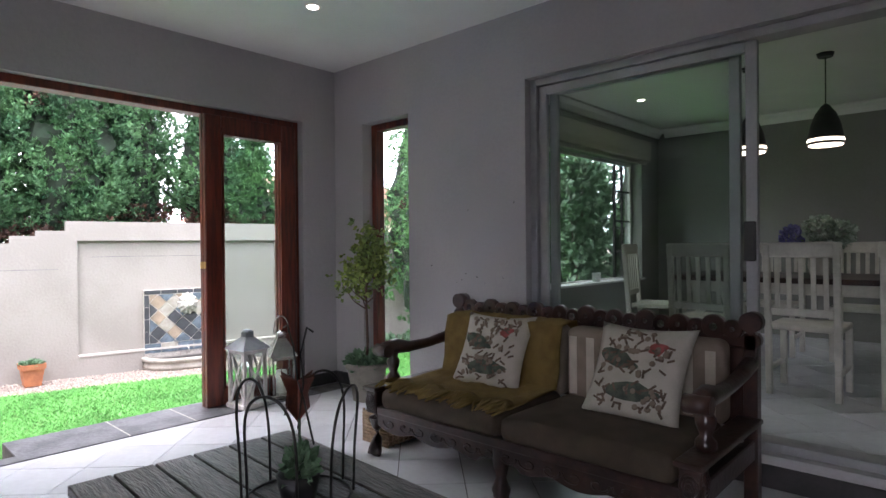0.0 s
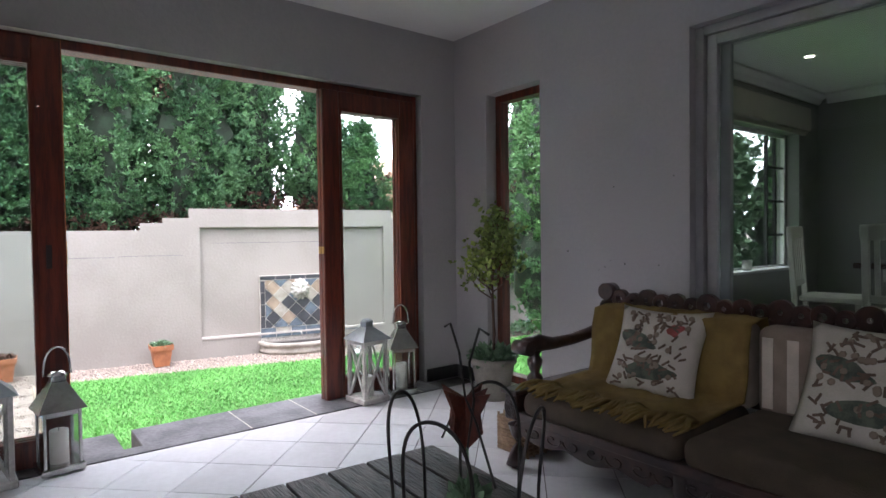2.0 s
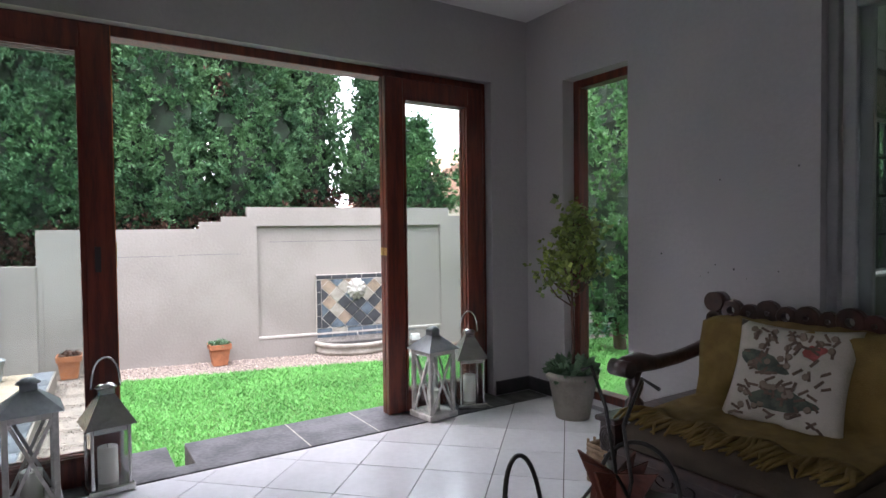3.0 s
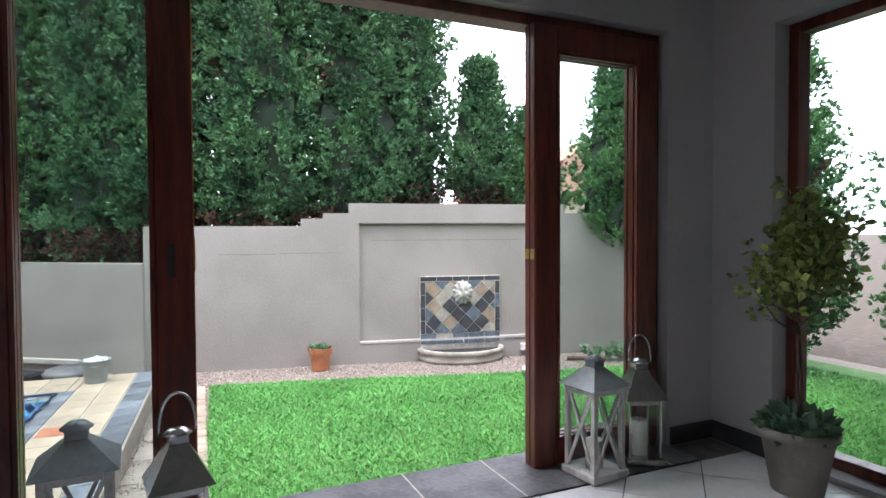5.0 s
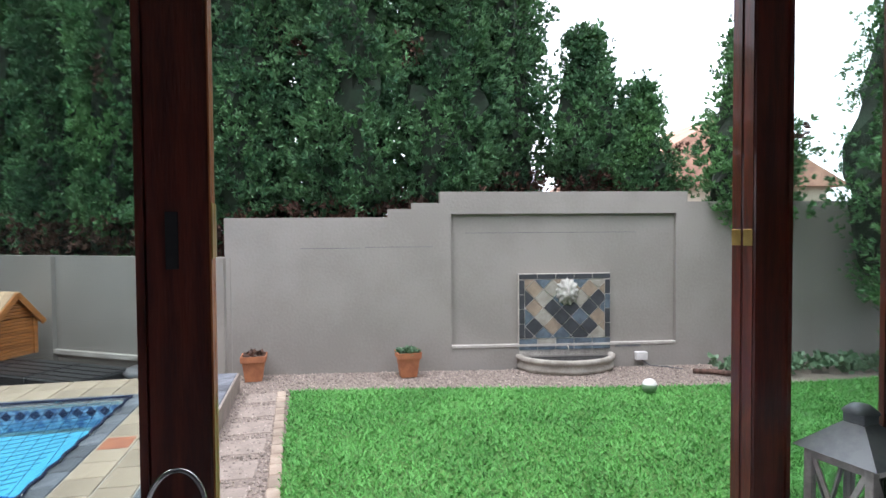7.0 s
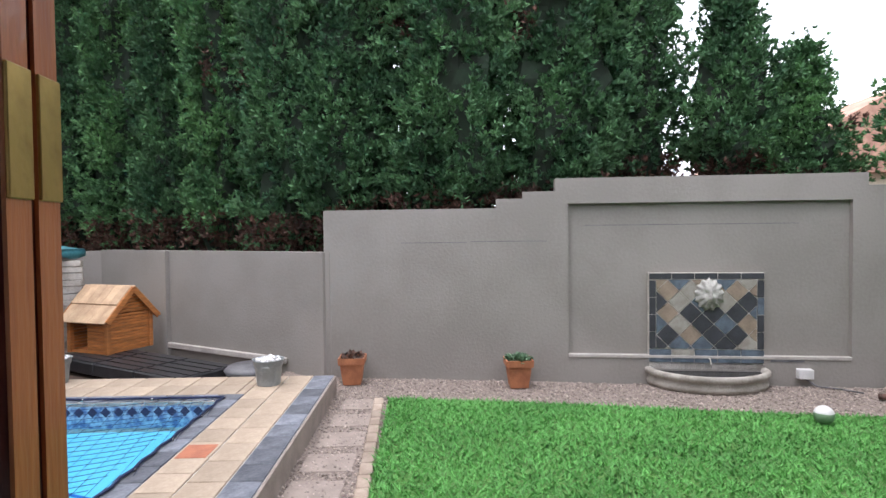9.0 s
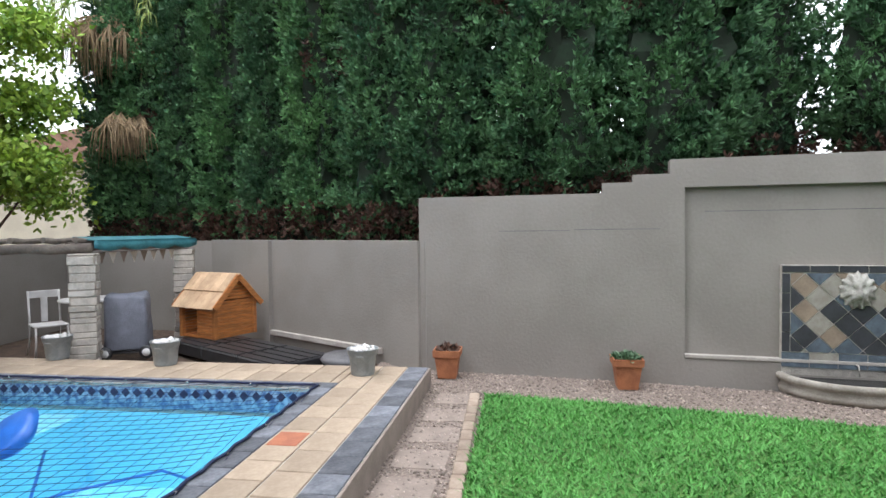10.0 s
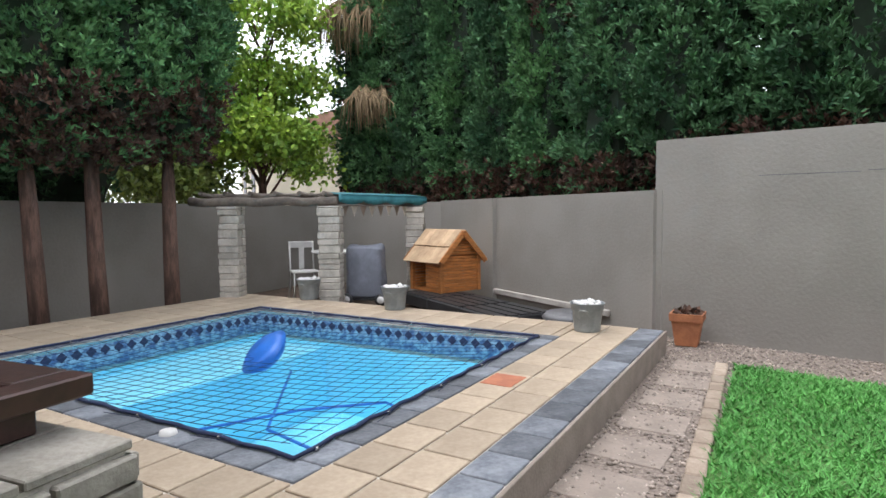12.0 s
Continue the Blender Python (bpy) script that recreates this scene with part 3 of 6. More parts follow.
for x, y, rz in ((-0.78, 4.62, 0), (-0.12, 4.6, 0), (0.52, 4.6, 0), (-1.5, 5.4, -80), (-0.7, 6.1, 180), (0.0, 6.1, 180), (0.7, 6.1, 180)):
    dining_chair(x, y, rz)
v = thing("flower_vase", pose(-0.2, 5.42, DF + 0.77), "cream jug with pale hydrangeas on the table", "vase")
part("jug", lathe([(0.0, 0), (0.07, 0), (0.085, 0.08), (0.07, 0.2), (0.08, 0.27), (0.07, 0.26), (0.0, 0.1)]), CREAM, v)
rng = np.random.default_rng(3)
def ball_points(rng, n, r):
    d = rng.normal(0, 1, (n, 3))
    d /= np.linalg.norm(d, axis=1, keepdims=True)
    return d * r * rng.uniform(0.8, 1, (n, 1)), d
for dx, dy, dz, rr, mt in ((0.0, 0, 0.36, 0.11, HYDR), (0.13, 0.03, 0.33, 0.1, HYDR), (-0.2, 0.06, 0.3, 0.09, HYDB)):
    c, d = ball_points(rng, 180, rr)
    vv, ff = leaf_cloud(rng, c, d, 0.035, 3, 0.8, 0.45)
    raw("flower_head", vv + (dx, dy, dz), ff, mt, v)
part("stem", tube(bmesh.new(), [(0, 0, 0.2), (-0.1, 0.03, 0.27), (-0.18, 0.05, 0.29)], 0.006), PLANT, v)
sp = thing("sill_pot", pose(DW - 0.04, 5.76, WZ0 + 0.02), "small white pot with succulent on the sill", "pot")
part("pot", lathe([(0, 0), (0.04, 0), (0.05, 0.1), (0.045, 0.1), (0, 0.08)], 16), CEIL, sp)
c, d = ball_points(rng, 30, 0.03)
vv, ff = leaf_cloud(rng, c, d, 0.05, 3, 0.6, 0.3)
raw("leaves", vv + (0, 0, 0.12), ff, SUCC, sp)

cr = thing("climbing_plant", pose(-3.75, 8.1, -0.85), "leafy green creeper outside the dining window", "plant")
bm = bmesh.new()
for k in range(5):
    tube(bm, [(0.1 * math.sin(k), -0.5 + 0.25 * k, 0.0), (0.08 * math.cos(k), -0.4 + 0.2 * k, 1.4), (0.1 * math.sin(2 * k), -0.55 + 0.27 * k, 2.9)], [0.02, 0.014, 0.006], 6)
part("stem", bm, BARK, cr)
c = np.stack([rng.uniform(-0.22, 0.22, 2600), rng.normal(0, 0.36, 2600), rng.uniform(0.1, 3.3, 2600)], 1)
vv, ff = leaf_cloud(rng, c, np.tile((0.6, -0.5, 0.1), (2600, 1)), 0.11, 3, 0.6, 0.36)
raw("leaves", vv, ff, SUCC, cr)

# ---- the sun room's things ----
def ring_prism(cx, cz, ro, ri, y0, y1, n=16):
    """A flat carved scroll: a disc with a round hole, pulled along y."""
    bm = bmesh.new()
    rows = [[bm.verts.new((cx + q * math.cos(2 * math.pi * k / n), y, cz + q * math.sin(2 * math.pi * k / n))) for k in range(n)] for q, y in ((ro, y0 + 0.006), (ro * 0.86, y0), (ri, y0), (ri, y1), (ro * 0.86, y1), (ro, y1 - 0.006))]
    for i in range(6):
        A, B = rows[i], rows[(i + 1) % 6]
        for k in range(n):
            bm.faces.new((A[k], A[(k + 1) % n], B[(k + 1) % n], B[k]))
    bmesh.ops.recalc_face_normals(bm, faces=bm.faces)
    return bm
SX0, SX1, SYF, SYB = -1.80, 0.01, 2.07, 2.85
so = thing("sofa", pose(0, 0, 0), "dark carved wooden settee with olive seat cushions", "sofa")
for x, sg in ((SX0 + 0.03, -1), (SX1 - 0.03, 1)):
    part("front_leg", tube(bmesh.new(), [(x, SYF + 0.03, 0.0), (x, SYF + 0.022, 0.022), (x, SYF + 0.03, 0.055), (x, SYF + 0.045, 0.10), (x, SYF + 0.045, 0.16), (x, SYF + 0.035, 0.22), (x, SYF + 0.04, 0.25)], [0.034, 0.042, 0.036, 0.026, 0.03, 0.042, 0.046], 12), DARKWOOD, so)
    blk = part("leg_block", box(x - 0.042, x + 0.042, SYF - 0.005, SYF + 0.085, 0.245, 0.372, 0.012, 2), DARKWOOD, so)
    bm = bmesh.new()
    for k in range(3):
        ring = [(0.012 + 0.011 * k) * (math.cos(a) + 0j) + 1j * (0.016 + 0.015 * k) * math.sin(a) for a in np.linspace(0, 2 * math.pi, 15)]
        tube(bm, [(x + q.real, SYF - 0.006, 0.308 + q.imag) for q in ring], 0.005, 5)
        tube(bm, [(x + sg * 0.043, SYF + 0.04 + q.real, 0.308 + q.imag) for q in ring], 0.005, 5)
    part("carving", bm, DARKWOOD, blk)
    part("back_leg", box(x - 0.03, x + 0.03, SYB - 0.03, SYB + 0.035, 0, 0.77, 0.006, 2), DARKWOOD, so)
    part("side_rail", box(x - 0.055, x + 0.055, SYF - 0.02, SYB - 0.03, 0.372, 0.395, 0.007, 2), DARKWOOD, so)
    part("side_apron", box(x - 0.02, x + 0.02, SYF + 0.085, SYB - 0.03, 0.20, 0.29, 0.006), DARKWOOD, so)
    part("arm_post", lathe([(0.03, 0.395), (0.042, 0.405), (0.04, 0.43), (0.022, 0.452), (0.036, 0.49), (0.04, 0.515), (0.024, 0.54), (0.036, 0.565)], 14, at=(x, SYF + 0.17, 0)), DARKWOOD, so)
    bm = tube(bmesh.new(), [(x, SYF + 0.08, 0.578), (x, SYF + 0.11, 0.592), (x, SYF + 0.19, 0.598), (x, SYF + 0.30, 0.582), (x, SYF + 0.46, 0.585), (x, SYF + 0.62, 0.605), (x, SYB - 0.02, 0.635)], [0.028, 0.042, 0.045, 0.033, 0.03, 0.032, 0.036], 12)
    add_cone(bm, (x - 0.05, SYF + 0.09, 0.585), (x + 0.05, SYF + 0.09, 0.585), 0.036, 0.036, 16)
    part("arm_rest", bm, DARKWOOD, so)
    part("finial", rod((x, SYB - 0.035, 0.82), (x, SYB + 0.04, 0.82), 0.047, 0.047, 20), DARKWOOD, so)
    part("finial", rod((x, SYB - 0.03, 0.735), (x, SYB + 0.035, 0.735), 0.04, 0.04, 20), DARKWOOD, so)
part("front_rail", box(SX0 + 0.07, SX1 - 0.07, SYF + 0.005, SYF + 0.045, 0.245, 0.29, 0.008, 2), DARKWOOD, so)
wave = [(SX0 + 0.07 + (SX1 - SX0 - 0.14) * k / 64, 0.185 - 0.028 * abs(math.sin(k * math.pi / 10.7)) + 0.02 * (abs(k - 32) < 5)) for k in range(65)]
part("carved_apron", prism([(SX0 + 0.07, 0.246)] + wave + [(SX1 - 0.07, 0.246)], SYF + 0.012, SYF + 0.036), DARKWOOD, so)
for k in range(14):
    cx = SX0 + 0.17 + (SX1 - SX0 - 0.34) * k / 13
    sw = 1 if k % 2 else -1
    part("scroll_carving", tube(bmesh.new(), [(cx + sw * (0.006 + 0.007 * a) * math.cos(a), SYF + 0.009, 0.212 + (0.004 + 0.0045 * a) * math.sin(a)) for a in np.linspace(0.3, 6.5, 16)], 0.0045, 5), DARKWOOD, so)
part("middle_leg", lathe([(0.035, 0), (0.045, 0.05), (0.025, 0.1), (0.042, 0.18), (0.04, 0.24)], 12, at=((SX0 + SX1) / 2, SYF + 0.04, 0)), DARKWOOD, so)
part("seat_base", box(SX0 + 0.05, SX1 - 0.05, SYF + 0.045, SYB - 0.03, 0.24, 0.268), DARKWOOD, so)
part("back_panel", box(SX0 + 0.06, SX1 - 0.06, SYB - 0.005, SYB + 0.02, 0.33, 0.70, 0.004), DARKWOOD, so)
part("crest_rail", box(SX0 + 0.06, SX1 - 0.06, SYB - 0.018, SYB + 0.026, 0.70, 0.752, 0.01, 2), DARKWOOD, so)
rr = random.Random(21)
for k in range(20):
    cx = SX0 + 0.11 + (SX1 - SX0 - 0.22) * k / 19
    ro = (0.052, 0.043, 0.058, 0.046)[k % 4]
    part("crest_scroll", ring_prism(cx, 0.752 + ro * 0.62, ro, 0.012 if k % 3 else 0.019, SYB - 0.02 + 0.002 * (k % 3), SYB + 0.024 - 0.002 * (k % 2)), DARKWOOD, so)
MIDX = (SX0 + SX1) / 2
def cushion(x0, x1, y0, y1, z0, z1, b=0.05, m=None):
    bm = box(x0, x1, y0, y1, z0, z1, b, 4, m)
    for f in bm.faces:
        f.smooth = True
    return bm
for a, b in ((SX0 + 0.09, MIDX - 0.004), (MIDX + 0.004, SX1 - 0.09)):
    part("seat_cushion", cushion(a, b, SYF + 0.0, SYB - 0.16, 0.275, 0.395), CUSHION, so)
    bc = part("back_cushion", cushion(a + 0.01, b - 0.01, SYB - 0.19, SYB - 0.04, 0.36, 0.745, 0.045, None), STRIPE, so, "taupe and cream striped cushion")
    for k in range(8):
        xx = a + 0.06 + (b - a - 0.12) * k / 7
        part("stripe", box(xx - 0.022, xx + 0.022, SYB - 0.1925, SYB - 0.188, 0.40, 0.70), STRIPE_L, bc)
# throw over one seat
th = thing("throw_blanket", pose(0, 0, 0), "ochre throw with twisted fringe over the settee", "blanket")
path_yz = [(SYB + 0.005, 0.66), (SYB - 0.03, 0.75), (SYB - 0.1, 0.762), (SYB - 0.185, 0.745), (SYB - 0.205, 0.64), (SYB - 0.212, 0.50), (SYB - 0.24, 0.415), (SYB - 0.38, 0.404), (SYF + 0.22, 0.403), (SYF + 0.12, 0.402), (SYF + 0.06, 0.401)]
bm = bmesh.new()
cols = 28
grid = [[bm.verts.new((SX0 + 0.08 + 0.82 * i / cols, y + 0.006 * math.sin(i * 1.3 + j), z + 0.006 * math.sin(i * 0.9 + 2 * j) + 0.003 * math.sin(i * 2.3 - j))) for i in range(cols + 1)] for j, (y, z) in enumerate(path_yz)]
for ga, gb in zip(grid, grid[1:]):
    for i in range(cols):
        bm.faces.new((ga[i], ga[i + 1], gb[i + 1], gb[i])).smooth = True
ob = part("cloth", bm, OCHRE, th)
ob.modifiers.new("thick", "SOLIDIFY").thickness = 0.008
bm = bmesh.new()
rr = random.Random(4)
for k in range(46):
    x = SX0 + 0.08 + 0.82 * k / 45
    y0 = SYF + 0.17 + 0.03 * math.sin(k * 0.5)
    tube(bm, [(x, y0, 0.416), (x + rr.uniform(-0.01, 0.01), y0 - 0.05, 0.424), (x + rr.uniform(-0.03, 0.02), y0 - 0.11, 0.416), (x + rr.uniform(-0.04, 0.02), y0 - 0.17, 0.398)], [0.006, 0.011, 0.009, 0.004], 6)
part("fringe", bm, OCHRE, th)
def pillow(x, y, z, rx, rz, s=0.40, seed=1):
    t = thing("throw_pillow", pose(x, y, z, rx, 0, rz), "cream cotton pillow printed with green birds and roses", "pillow", "printed pillows on the settee")
    bm = bmesh.new()
    n = 14
    def zz(u, v):
        return 0.065 * (max(0, 1 - abs(u) ** 2.6) * max(0, 1 - abs(v) ** 2.6)) ** 0.55
    def xy(u, v):
        k = 1 - 0.09 * (1 - u * u) * abs(v) ** 2 * 0
        return u * s / 2 * (1 - 0.10 * (1 - v * v)) * 1.05, v * s / 2 * (1 - 0.10 * (1 - u * u)) * 1.05
    for side in (1, -1):
        g = [[bm.verts.new((*xy(-1 + 2 * i / n, -1 + 2 * j / n), side * zz(-1 + 2 * i / n, -1 + 2 * j / n))) for i in range(n + 1)] for j in range(n + 1)]
        for j in range(n):
            for i in range(n):
                f = bm.faces.new((g[j][i], g[j][i + 1], g[j + 1][i + 1], g[j + 1][i]) if side > 0 else (g[j][i], g[j + 1][i], g[j + 1][i + 1], g[j][i + 1]))
                f.smooth = True
    bmesh.ops.remove_doubles(bm, verts=bm.verts, dist=0.0005)
    part("cover", bm, CREAM, t)
    def patch(name, pts, mt):
        bm = bmesh.new()
        c = sum((Vector((a, b, 0)) for a, b in pts), Vector()) / len(pts)
        rings = []
        for f in (1.0, 0.66, 0.33):
            ring = []
            for a, b in pts:
                u, v2 = c.x + (a - c.x) * f, c.y + (b - c.y) * f
                px, py = xy(u, v2)
                ring.append(bm.verts.new((px, py, zz(u, v2) + 0.0025)))
            rings.append(ring)
        for ra, rb in zip(rings, rings[1:]):
            for k in range(len(ra)):
                bm.faces.new((ra[k], ra[(k + 1) % len(ra)], rb[(k + 1) % len(ra)], rb[k]))
        bm.faces.new(rings[-1])
        bmesh.ops.recalc_face_normals(bm, faces=bm.faces)
        return part(name, bm, mt, t)
    rr = random.Random(seed)
    def blob(cx, cy, a, b, tilt, k=14, wob=0.0):
        out = []
        for i in range(k):
            th_ = 2 * math.pi * i / k
            q = 1 + wob * rr.uniform(-1, 1)
            ex, ey = a * q * math.cos(th_), b * q * math.sin(th_) * (1.0 if math.cos(th_) < 0.3 else 0.55)
            out.append((cx + ex * math.cos(tilt) - ey * math.sin(tilt), cy + ex * math.sin(tilt) + ey * math.cos(tilt)))
        return out
    patch("printed_bird", blob(-0.35, 0.16, 0.52, 0.19, -0.30), BIRD)
    patch("printed_bird", blob(0.10, -0.50, 0.60, 0.20, 0.05), BIRD)
    patch("printed_rose", blob(0.45, 0.50, 0.2, 0.17, 0.4, 11, 0.2), ROSE)
    bm = bmesh.new()
    for k in range(80):
        u, v2 = rr.uniform(-0.75, 0.75), rr.uniform(-0.85, 0.85)
        px, py = xy(u, v2)
        add_box(bm, -0.02, 0.02, -0.005, 0.005, 0, 0.003, Matrix.Translation((px, py, zz(u, v2) + 0.0005)) @ pose(0, 0, 0, 0, 0, rr.uniform(0, 180)))
    part("printed_leaf", bm, TWIG, t)
    bm = bmesh.new()
    for k in range(34):
        u, v2 = rr.uniform(-0.7, 0.7), rr.uniform(-0.8, 0.85)
        px, py = xy(u, v2)
        add_cone(bm, (px, py, zz(u, v2) - 0.002), (px, py, zz(u, v2) + 0.004), 0.016, 0.012, 7)
    part("printed_petal", bm, STRIPE, t)
pillow(-1.30, 2.575, 0.575, 62, 4, 0.44, 1)
pillow(-0.43, 2.555, 0.58, 60, -2, 0.46, 2)
# coffee table
ct = thing("coffee_table", pose(-0.70, 0.82, 0, 0, 0, -3), "low coffee table of dark weathered planks", "table")
TX0, TX1, TY0, TY1, TZ = -0.61, 0.62, -0.385, 0.385, 0.45
NPL = 6
for k in range(NPL):
    a = TY0 + (TY1 - TY0) * k / NPL
    part("plank", box(TX0, TX1, a + 0.003, a + (TY1 - TY0) / NPL - 0.003, TZ - 0.035, TZ, 0.003), TABLEWOOD, ct)
part("under_frame", box(TX0 + 0.06, TX1 - 0.06, TY0 + 0.06, TY1 - 0.06, TZ - 0.11, TZ - 0.036, 0.003), DARKWOOD, ct)
for x in (TX0 + 0.08, TX1 - 0.08):
    for y in (TY0 + 0.08, TY1 - 0.08):
        part("leg", box(x - 0.035, x + 0.035, y - 0.035, y + 0.035, 0, TZ - 0.036, 0.005), DARKWOOD, ct)
# black wire cloche with rusted finial
CX, CY = -0.72, 0.90
wc = thing("wire_cloche", pose(CX, CY, TZ), "black bent-wire cloche with rusted leaf ornament", "ornament")
bm = bmesh.new()
tube(bm, [(0.15 * math.cos(a), 0.15 * math.sin(a), 0.005) for a in np.linspace(0, 2 * math.pi, 33)], 0.004, 6)
part("base_ring", bm, WIRE, wc)
for k in range(4):
    a0 = math.pi / 4 * (2 * k + 0.6)
    def arch(s):
        q = s * math.pi
        w_ = 0.075 + 0.02 * math.sin(q)
        ca, sa = math.cos(a0), math.sin(a0)
        rad, lat = 0.14 + 0.03 * math.sin(q), -w_ * math.cos(q)
        return (rad * ca - lat * sa, rad * sa + lat * ca, 0.005 + 0.33 * math.sin(q) ** 0.45)
    part("wire_arch", tube(bmesh.new(), [arch(s) for s in np.linspace(0, 1, 25)], 0.0042, 6), WIRE, wc)
bm = tube(bmesh.new(), [(0, 0, 0.20), (0.03, 0, 0.34), (0.015, 0.0, 0.42), (0.05, 0.0, 0.50), (0.08, 0, 0.49)], 0.003, 6)
tube(bm, [(0, 0, 0.34), (-0.02, 0, 0.44), (-0.05, 0.0, 0.50), (-0.07, 0, 0.49)], 0.003, 6)
tube(bm, [(-0.15, 0.05, 0.2), (-0.06, 0.02, 0.30), (0, 0, 0.34), (0.06, -0.02, 0.30), (0.15, -0.05, 0.2)], 0.003, 6)
part("curled_wire", bm, WIRE, wc)
for s, rz in ((0.07, 10), (0.06, 100), (0.05, 55)):
    part("leaf_plate", prism([(-s, 0.36), (-s * 0.6, 0.31), (-s * 0.7, 0.27), (0, 0.22), (s * 0.7, 0.27), (s * 0.6, 0.31), (s, 0.36), (0, 0.34)], -0.002, 0.002, None, pose(0.0, 0, 0, 0, 0, rz)), RUST, wc, "rusted leaf plate")
pt = thing("table_plant", pose(CX, CY, TZ), "small green succulent in dark pot on the table", "plant")
part("pot", lathe([(0, 0), (0.05, 0), (0.065, 0.07), (0.058, 0.07), (0, 0.055)], 16), BLACKP, pt)
c, d = ball_points(rng, 70, 0.035)
vv, ff = leaf_cloud(rng, c, d + (0, 0, 0.6), 0.04, 3, 0.5, 0.28)
raw("leaves", vv + (0, 0, 0.09), ff, SUCC, pt)
part("flower_stalk", tube(bmesh.new(), [(0, 0, 0.1), (0.01, 0, 0.17), (0.005, 0, 0.23)], 0.004), SUCC, pt)
# lanterns
def lantern(x, y, z, rz, s, h, white, handle=True, rise=0.48):
    fr = WHITEWOOD if white else STEEL
    t = thing("lantern", pose(x, y, z, 0, 0, rz), "white wooden lantern with crossed bars and metal roof" if white else "polished steel lantern with white candle", "lantern", "lanterns by the folding doors")
    a, p = s / 2, 0.012 if white else 0.007
    part("base", box(-a - 0.012, a + 0.012, -a - 0.012, a + 0.012, 0.0, 0.035, 0.005), fr, t)
    for sx in (-1, 1):
        for sy in (-1, 1):
            part("post", box(sx * (a - p) - p, sx * (a - p) + p, sy * (a - p) - p, sy * (a - p) + p, 0.035, h, 0.002), fr, t)
    for k in range(4):
        mm = pose(0, 0, 0, 0, 0, 90 * k)
        part("top_rail", box(-a + 2 * p, a - 2 * p, -a, -a + 2 * p, h - 0.03, h, 0.002, 1, mm), fr, t)
        g = part("pane", box(-a + 2 * p, a - 2 * p, -a + p - 0.001, -a + p + 0.001, 0.036, h - 0.03, 0, 1, mm), GLASS_T, t)
        g.visible_shadow = False
        if white:
            L = math.hypot(s - 4 * p, h - 0.08)
            ang = math.degrees(math.atan2(h - 0.08, s - 4 * p))
            for sg in (1, -1):
                part("cross_bar", box(-L / 2, L / 2, -a + 0.002 + (sg + 1) * 0.003, -a + 0.009 + (sg + 1) * 0.003, -0.007, 0.007, 0, 1, mm @ Matrix.Translation((0, 0, (h + 0.02) / 2)) @ pose(0, 0, 0, 0, sg * ang, 0)), fr, t)
    rf = bmesh.new()
    ro, ri = a + 0.022, 0.032
    lo_ = [rf.verts.new((sx * ro, sy * ro, h)) for sx, sy in ((-1, -1), (1, -1), (1, 1), (-1, 1))]
    up = [rf.verts.new((sx * ri, sy * ri, h + s * rise)) for sx, sy in ((-1, -1), (1, -1), (1, 1), (-1, 1))]
    rf.faces.new(lo_[::-1]), rf.faces.new(up)
    for k in range(4):
        rf.faces.new((lo_[k], lo_[(k + 1) % 4], up[(k + 1) % 4], up[k]))
    part("roof", rf, ZINC if white else STEEL, t, "pitched metal roof")
    zt = h + s * rise
    part("chimney", box(-ri, ri, -ri, ri, zt, zt + 0.03, 0.003), ZINC if white else STEEL, t)
    part("cap", lathe([(0.0, zt + 0.058), (0.025, zt + 0.052), (0.048, zt + 0.032), (0.046, zt + 0.03), (0.0, zt + 0.03)], 16), ZINC if white else STEEL, t)
    if handle:
        r_ = 0.058
        part("handle", tube(bmesh.new(), [(r_ * math.cos(q), 0, zt + 0.03 + 0.14 * math.sin(q) ** 0.75) for q in np.linspace(0, math.pi, 21)], 0.0055, 8), STEEL, t, "steel carrying loop")
    cd = thing("candle", pose(x, y, z + 0.036), "thick white pillar candle inside a lantern", "candle", "candles in the lanterns")
    ch = h * (0.30 if white else 0.52)
    part("wax", lathe([(0, 0), (0.042, 0), (0.042, ch), (0.036, ch + 0.003), (0, ch - 0.006)], 20), WAX, cd)
    part("wick", rod((0, 0, ch - 0.006), (0, 0, ch + 0.012), 0.0015), BLACKP, cd)
lantern(-3.27, 2.15, 0.003, 6, 0.20, 0.43, True, False, 0.42)
lantern(-3.31, 2.46, 0.003, 70, 0.17, 0.33, False, True, 0.8)
lantern(-3.21, 0.335, 0.003, 98, 0.165, 0.31, False, True, 0.8)
lantern(-3.17, 0.045, 0.003, 4, 0.20, 0.43, True, False, 0.42)
# potted tree in the corner
pp = thing("potted_tree", pose(-2.75, 2.86, 0), "small leafy standard tree in a taupe pot", "plant")
part("pot", lathe([(0.0, 0), (0.105, 0), (0.15, 0.25), (0.165, 0.25), (0.165, 0.29), (0.148, 0.29), (0.142, 0.26), (0.0, 0.25)], 28), STONEPOT, pp)
bm = tube(bmesh.new(), [(0, 0, 0.24), (0.012, 0.0, 0.45), (-0.008, 0.01, 0.65), (0.0, 0, 0.85), (0.03, -0.02, 1.05), (0.04, -0.02, 1.25)], [0.014, 0.012, 0.011, 0.010, 0.007, 0.004], 8)
rr = random.Random(7)
tips = []
for k in range(16):
    z0 = rr.uniform(0.68, 1.1)
    a = rr.uniform(0, 6.28)
    ln = rr.uniform(0.12, 0.24)
    tip = (ln * math.cos(a), ln * math.sin(a) * 0.8, z0 + rr.uniform(0.08, 0.28))
    tips.append(tip)
    tube(bm, [(0, 0, z0), (tip[0] * 0.5, tip[1] * 0.5, z0 + 0.06), tip], [0.006, 0.004, 0.002], 5)
